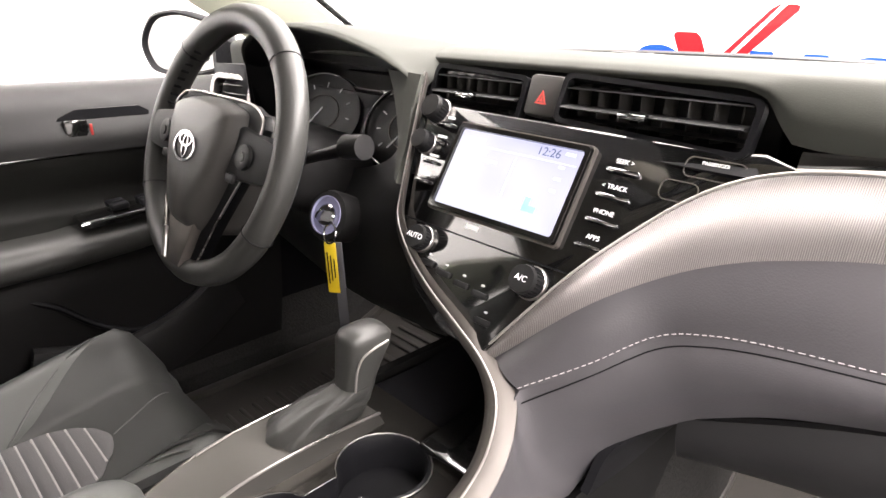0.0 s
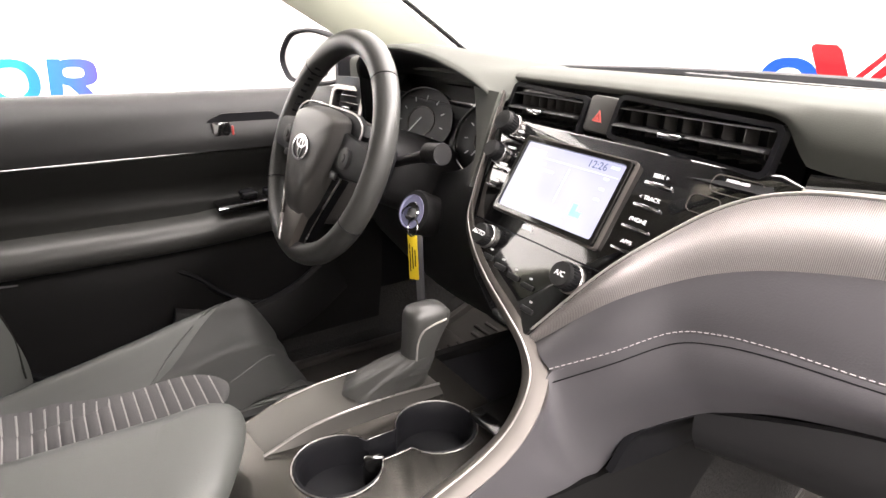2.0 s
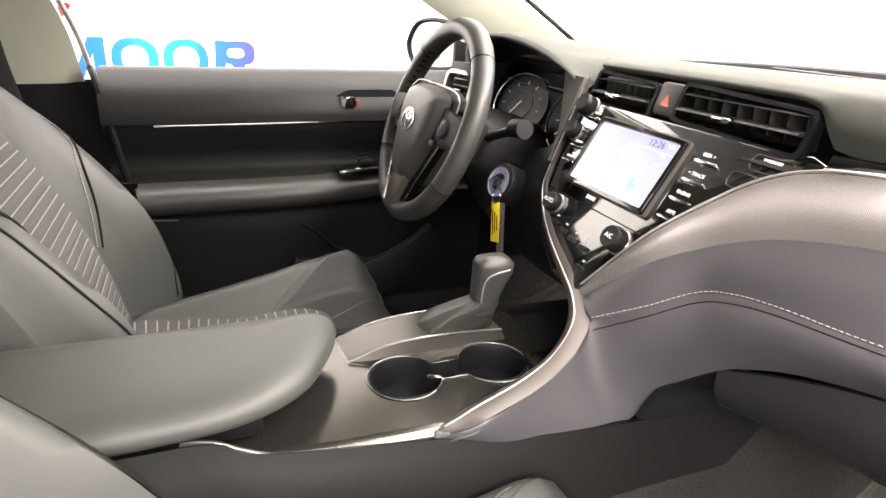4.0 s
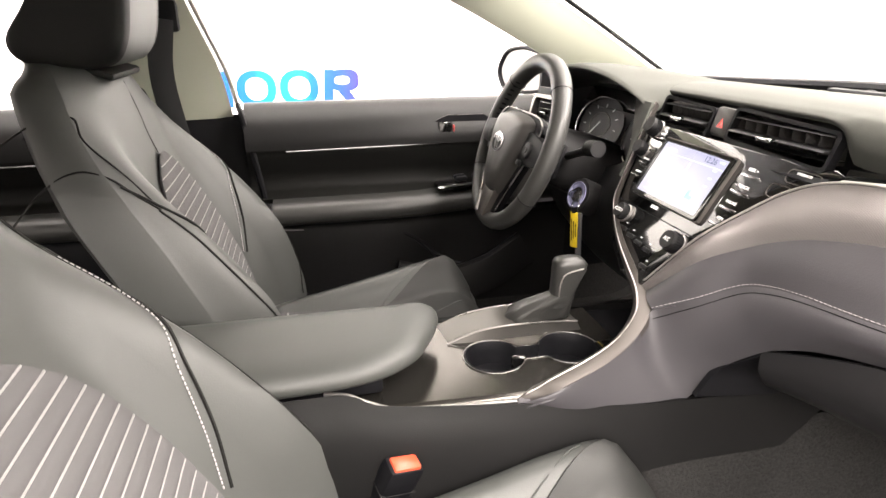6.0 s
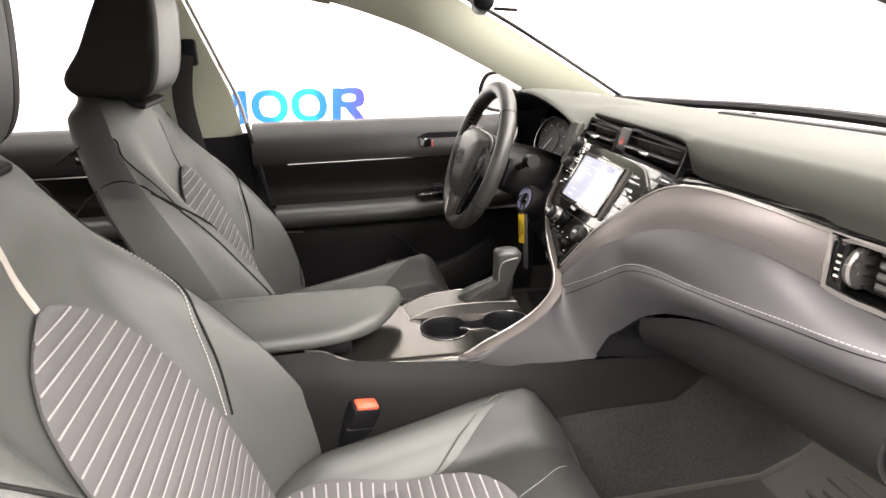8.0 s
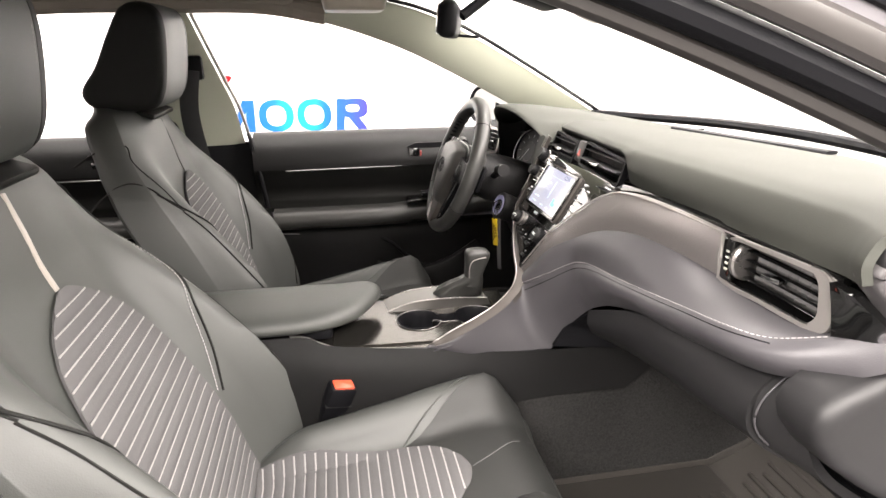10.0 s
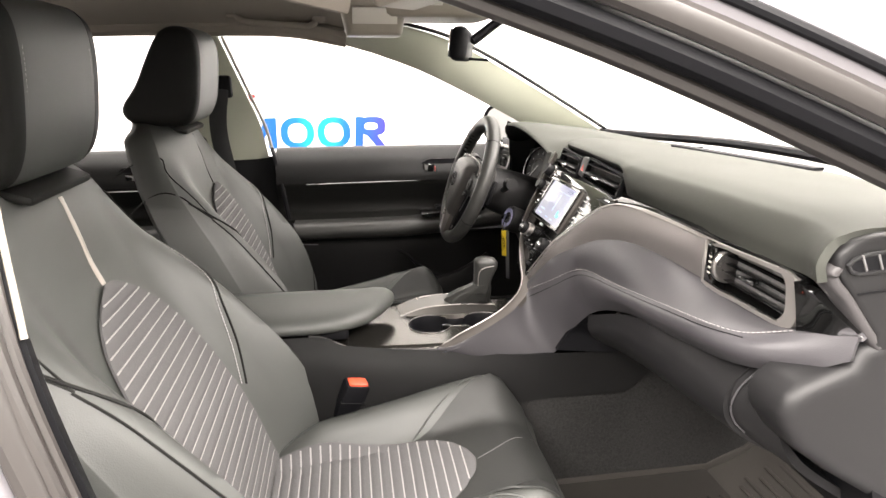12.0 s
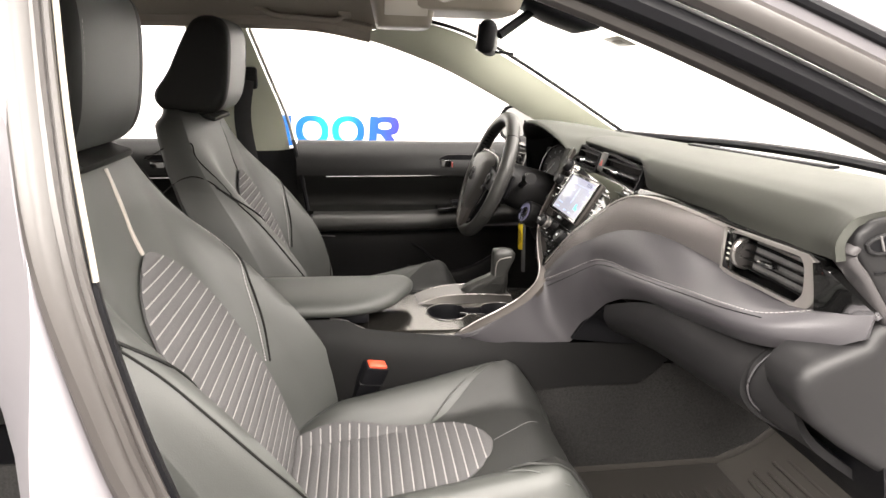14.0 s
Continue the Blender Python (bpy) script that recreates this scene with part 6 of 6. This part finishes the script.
for z, w, l, y in ((0.702, 0.027, 0.034, 0.059), (0.716, 0.029, 0.035, 0.061), (0.726, 0.030, 0.036, 0.062), (0.746, 0.034, 0.042, 0.065), (0.762, 0.037, 0.049, 0.068), (0.773, 0.037, 0.050, 0.068), (0.780, 0.031, 0.042, 0.066), (0.784, 0.015, 0.020, 0.065)):
    kn.append([V(-0.050 + 0.12 * (z - 0.702) + p * w / 2, y + q * l / 2, z) for p, q in round_profile(2, 2, 28, 3.2)])
part("knob", skin(kn, wrap=True, cap=True), M_WHEEL, lever, "black leather gear knob", smooth=60)
part("knob_line", sweep(curve([(-0.0312, 0.050, 0.724), (-0.0282, 0.050, 0.746), (-0.0252, 0.054, 0.760), (-0.0234, 0.064, 0.766), (-0.0234, 0.082, 0.769)], 6), round_profile(0.0024, 0.0024, 6), up=(1, 0, 0.2)), M_CHAMPAGNE, lever, "thin chrome line")

# armrest box
armbox = thing("armrest_box", "padded dark leather armrest over the console box", "armrest")
LID = [(-0.062, -0.62), (0.045, -0.62), (0.076, -0.61), (0.086, -0.57), (0.086, -0.45), (0.085, -0.33), (0.080, -0.262), (0.066, -0.216), (0.038, -0.177), (-0.004, -0.150), (-0.045, -0.131), (-0.074, -0.126), (-0.092, -0.140), (-0.099, -0.18), (-0.102, -0.30), (-0.103, -0.45), (-0.103, -0.57), (-0.094, -0.61)]
lid_plan = curve([(x, y, 0) for x, y in LID], 5, closed=True)
rows = []
for d, z in ((0.016, 0.6835), (0.006, 0.6850), (0.001, 0.689), (0.0, 0.694), (0.0015, 0.7005), (0.006, 0.7065), (0.014, 0.7115), (0.027, 0.7150), (0.045, 0.7168), (0.068, 0.7175)):
    ring = []
    for q in lid_plan:
        axis = V(-0.010 - 0.05 * smoothstep(-0.25, -0.13, q.y), min(max(q.y, -0.54), -0.21), 0)
        gap = axis - V(q.x, q.y, 0)
        ring.append(V(q.x, q.y, z) + gap.normalized() * min(d, gap.length * 0.9))
    rows.append(ring)
part("lid", skin(rows, wrap=True, cap=True), M_LEATHER, armbox, "padded leather lid", smooth=60)
part("lid_underside", rbox(0.150, 0.38, 0.024, 0.006, m=pose(-0.012, -0.415, 0.674)), M_DARK, armbox)
part("box", rbox(0.15, 0.34, 0.08, 0.02, m=pose(-0.020, -0.46, 0.625)), M_DARK, armbox)

# ---- belts, mats, mirrors, roof fittings ----
bk = thing("belt_buckle", "black seat belt buckle with a red release button", "belt buckle")
bm_ = pose(0.128, -0.226, 0.572, -16, 16, 14)
part("buckle_body", rbox(0.030, 0.048, 0.086, 0.007, m=bm_), M_DARK, bk, "black buckle housing")
part("release_button", rbox(0.021, 0.037, 0.010, 0.003, m=bm_ @ pose(0.001, 0.0, 0.0405)), M_BUCKLE, bk, "orange-red release button")
part("buckle_seam", rbox(0.0318, 0.0498, 0.002, 0.0005, m=bm_ @ pose(0, 0, 0.002)), M_PLASTIC, bk)
part("stem", sweep(curve([bm_ @ V(0, 0, -0.03), bm_ @ V(0, -0.012, -0.08), V(0.165, -0.28, 0.46), V(0.168, -0.30, 0.38)], 6), round_profile(0.012, 0.036, 10, 3)), M_BELT, bk, "black buckle stem")
belt = thing("seat_belt", "black seat belt hanging from the middle pillar", "seat belt")
part("webbing", sweep(curve([(-0.605, -0.545, 1.11), (-0.61, -0.560, 1.0), (-0.63, -0.545, 0.85), (-0.66, -0.51, 0.60), (-0.68, -0.50, 0.40)], 6), round_profile(0.046, 0.003, 8, 4), up=(1, 0, 0.2)), M_BELT, belt, "black webbing")
part("belt_anchor", rbox(0.02, 0.05, 0.06, 0.008, m=pose(-0.620, -0.540, 1.115, 0, 0, 0)), M_DARK, belt, "dark upper belt anchor")
tongue = thing("belt_tongue", "steel belt tongue beside the driver's seat", "belt tongue")
part("tongue_plate", rbox(0.004, 0.05, 0.03, 0.002, m=pose(-0.655, -0.36, 0.53, 30, 0, 0)), M_CHROME, tongue)
part("tongue_grip", rbox(0.012, 0.055, 0.02, 0.004, m=pose(-0.655, -0.385, 0.545, 30, 0, 0)), M_DARK, tongue)


def rubber_mat(name, x0, x1, y0, y1, label):
    root = thing(name, label, "floor mat", "floor mats")
    z = 0.356
    part("mat", rbox(x1 - x0, y1 - y0, 0.008, 0.003, m=pose((x0 + x1) / 2, (y0 + y1) / 2, z)), M_RUBBER, root)
    part("mat_rise", patch([[(x0, y1, z), ((x0 + x1) / 2, y1, z), (x1, y1, z)], [(x0, y1 + 0.085, z + 0.035), ((x0 + x1) / 2, y1 + 0.085, z + 0.035), (x1, y1 + 0.085, z + 0.035)], [(x0, y1 + 0.20, z + 0.135), ((x0 + x1) / 2, y1 + 0.20, z + 0.135), (x1, y1 + 0.20, z + 0.135)]], 4, 4, 0.006), M_RUBBER, root)
    edge = [(x0, y0, z + 0.006), (x0, (y0 + y1) / 2, z + 0.006), (x0, y1, z + 0.006), (x0, y1 + 0.085, z + 0.041), (x0, y1 + 0.20, z + 0.141)]
    part("raised_edge", sweep(edge, round_profile(0.02, 0.022, 8, 3)), M_RUBBER, root)
    for k in range(18):
        y = y0 + 0.03 + (y1 - y0 - 0.05) * k / 17
        part("tread", rbox(x1 - x0 - 0.16, 0.008, 0.006, 0.002, m=pose((x0 + x1) / 2 + 0.01, y, z + 0.006)), M_RUBBER, root)
    for k in range(8):
        t = (k + 0.5) / 8
        part("tread", rbox(x1 - x0 - 0.12 - 0.01 * (k % 2), 0.008, 0.006, 0.002, m=pose((x0 + x1) / 2 + 0.02 - 0.02 * (k % 2), y1 + 0.02 + 0.16 * t, z + 0.010 + 0.035 * t + 0.068 * t * t, 26, 0, 0)), M_RUBBER, root)
    return root


rubber_mat("floor_mat", 0.158, 0.64, 0.02, 0.505, "black ribbed rubber floor mat in the passenger footwell")
dm = rubber_mat("floor_mat", -0.64, -0.165, 0.02, 0.505, "black ribbed rubber floor mat in the driver's footwell")
for k in range(5):
    part("moulded_bar", rbox(0.012, 0.034, 0.003, 0.001, m=pose(-0.22, 0.10 + 0.05 * k, 0.368, 0, 0, 10)), M_SILVER, dm, "pale moulded bar")
pedal = thing("brake_pedal", "black brake pedal in the driver's footwell", "pedal")
part("pedal_pad", rbox(0.09, 0.012, 0.05, 0.006, m=pose(-0.36, 0.50, 0.50, -30, 0, 0)), M_DARK, pedal)
part("pedal_arm", rbox(0.014, 0.02, 0.22, 0.005, m=pose(-0.36, 0.54, 0.60, -14, 0, 0)), M_DARK, pedal)

mir = thing("wing_mirror", "black driver's wing mirror outside the window", "wing mirror")
MO = [(0.235, 0.975), (0.26, 1.022), (0.30, 1.036), (0.34, 1.034), (0.40, 1.012), (0.42, 0.965), (0.40, 0.925), (0.33, 0.908), (0.265, 0.912), (0.242, 0.935)]
mo = [(q.x, q.y) for q in curve([(a, b, 0) for a, b in MO], 4, closed=True)]
cyx, czx = 0.33, 0.97
MA, MN = V(-0.873, -0.487, 0), V(0.487, -0.873, 0)


def mring(k, deep):
    """The mirror's outline, scaled by k and moved back from its face."""
    return [V(-0.955, 0.33, czx + (z - czx) * k) + MA * ((cyx - y) * 1.15 * k) - MN * deep for y, z in mo]


part("housing", skin([mring(0.86, 0.004), mring(0.94, -0.003), mring(1.02, 0.004), mring(1.0, 0.03), mring(0.8, 0.065), mring(0.4, 0.085), mring(0.05, 0.09)], wrap=True), M_DARK, mir, "black mirror housing", smooth=60)
part("mirror_face", skin([mring(0.87, 0.005), mring(0.5, 0.004), mring(0.02, 0.004)], wrap=True, cap=True), M_MIRROR, mir, "mirror glass")
part("mirror_foot", sweep([V(-0.79, 0.40, 0.925), V(-0.86, 0.40, 0.93), V(-0.95, 0.39, 0.94)], round_profile(0.05, 0.06, 12, 3)), M_DARK, mir, "black mirror foot")
part("sail_panel", plate([(0.30, 0.93), (0.46, 0.93), (0.30, 1.0)], 0.012, Matrix.Translation((-0.772, 0, 0)) @ MX), M_DARK, mir)

im_ = thing("rear_view_mirror", "black rear-view mirror hanging from the windscreen", "rear-view mirror")
MC = V(0.0, 0.006, 1.207)
mm = Matrix.Translation(MC) @ pose(0, 0, 0, -6, 0, -14)
part("mirror_case", rbox(0.225, 0.030, 0.056, 0.012, 3, mm), M_DARK, im_, "black mirror case")
part("mirror_face", plate(rounded(0.21, 0.046, 0.016), 0.002, mm @ pose(0, -0.0155, 0, 90, 0, 0)), M_MIRROR, im_, "mirror glass")
part("mirror_stem", tube(curve([MC + V(0.04, 0.010, 0.006), MC + V(0.03, 0.045, 0.030), MC + V(0.02, 0.085, 0.058)], 6), 0.0085, 10), M_DARK, im_)
part("mirror_switch", tube([MC + V(0.06, 0.0, -0.024), MC + V(0.06, 0.034, -0.026)], 0.0026, 6), M_DARK, im_)
rings = []
for y, zt, zb, w in ((0.04, 1.318, 1.285, 0.030), (0.06, 1.312, 1.262, 0.046), (0.11, 1.296, 1.240, 0.056), (0.17, 1.270, 1.222, 0.058), (0.20, 1.258, 1.228, 0.045), (0.212, 1.250, 1.238, 0.02)):
    rings.append([V(0.02 + p * w, y, (zt + zb) / 2 + q * (zt - zb) / 2) for p, q in round_profile(2, 2, 20, 3)])
part("sensor_housing", skin(rings, wrap=True, cap=True), M_DARK, im_, "black sensor housing behind the mirror", smooth=60)
sticker = thing("windscreen_sticker", "pale yellowed sticker on the windscreen glass", "sticker")
part("sticker_sheet", rbox(0.115, 0.042, 0.0012, 0.0003, m=pose(-0.015, 0.270, 1.212, -22, 0, -6)), M_LAMPLENS, sticker, "pale paper sheet")
part("sticker_mark", rbox(0.05, 0.016, 0.0008, 0, m=pose(-0.015, 0.270, 1.2108, -22, 0, -6)), M_BEIGE, sticker, "faint unreadable print")

oc = thing("overhead_console", "beige overhead console with map lamps and switches", "overhead console")


def pan(cx, cy, hx, hy, zt, zb, slope):
    rows = []
    for k, z in ((1.0, zt), (0.98, zt - 0.006), (slope + 0.06, zb + 0.006), (slope, zb + 0.001), (slope * 0.9, zb), (0.02, zb)):
        rows.append([V(cx + p * hx * k, cy + q * hy * (0.5 + 0.5 * k), z) for p, q in round_profile(2, 2, 32, 5)])
    return skin(rows, wrap=True, cap=True)


part("console_body", pan(-0.02, -0.05, 0.125, 0.115, 1.300, 1.250, 0.72), M_BEIGE, oc, "beige plastic body", smooth=40)
part("storage_lid", pan(-0.02, -0.155, 0.10, 0.062, 1.290, 1.222, 0.55), M_BEIGE, oc, "beige lid of the spectacles box", smooth=40)
part("lamp_lens", rbox(0.004, 0.075, 0.030, 0.002, m=pose(0.062, -0.155, 1.252, 0, 34, 0)), M_LAMPLENS, oc, "pale lamp lens")
for k in range(3):
    part("switch", rbox(0.004, 0.022, 0.014, 0.002, m=pose(0.090, -0.09 + 0.035 * k, 1.273, 0, 34, 0)), M_DARK if k == 0 else M_LAMPLENS, oc)
part("console_slot", rbox(0.004, 0.07, 0.006, 0.001, m=pose(0.098, -0.055, 1.288, 0, 34, 0)), M_DARK, oc)
gh = thing("grab_handle", "beige folding grab handle on the roof rail", "grab handle")
part("grip", sweep(curve([(-0.560, -0.48, 1.296), (-0.545, -0.455, 1.278), (-0.540, -0.38, 1.272), (-0.543, -0.30, 1.268), (-0.560, -0.275, 1.282)], 6), round_profile(0.020, 0.016, 10)), M_LINER, gh)
part("grip_mount", rbox(0.03, 0.035, 0.02, 0.006, m=pose(-0.562, -0.485, 1.296)), M_LINER, gh)
part("grip_mount", rbox(0.03, 0.035, 0.02, 0.006, m=pose(-0.562, -0.27, 1.285)), M_LINER, gh)
sv = thing("sun_visor", "folded beige sun visor above the windscreen", "sun visor")
part("visor_panel", rbox(0.36, 0.15, 0.018, 0.008, 3, pose(0.30, -0.07, 1.272, 16, 4, -12)), M_BEIGE, sv, "beige visor panel")
part("visor_label", rbox(0.10, 0.06, 0.002, 0.0005, m=pose(0.33, -0.055, 1.262, 16, 4, -12)), M_LAMPLENS, sv, "pale label without readable writing")
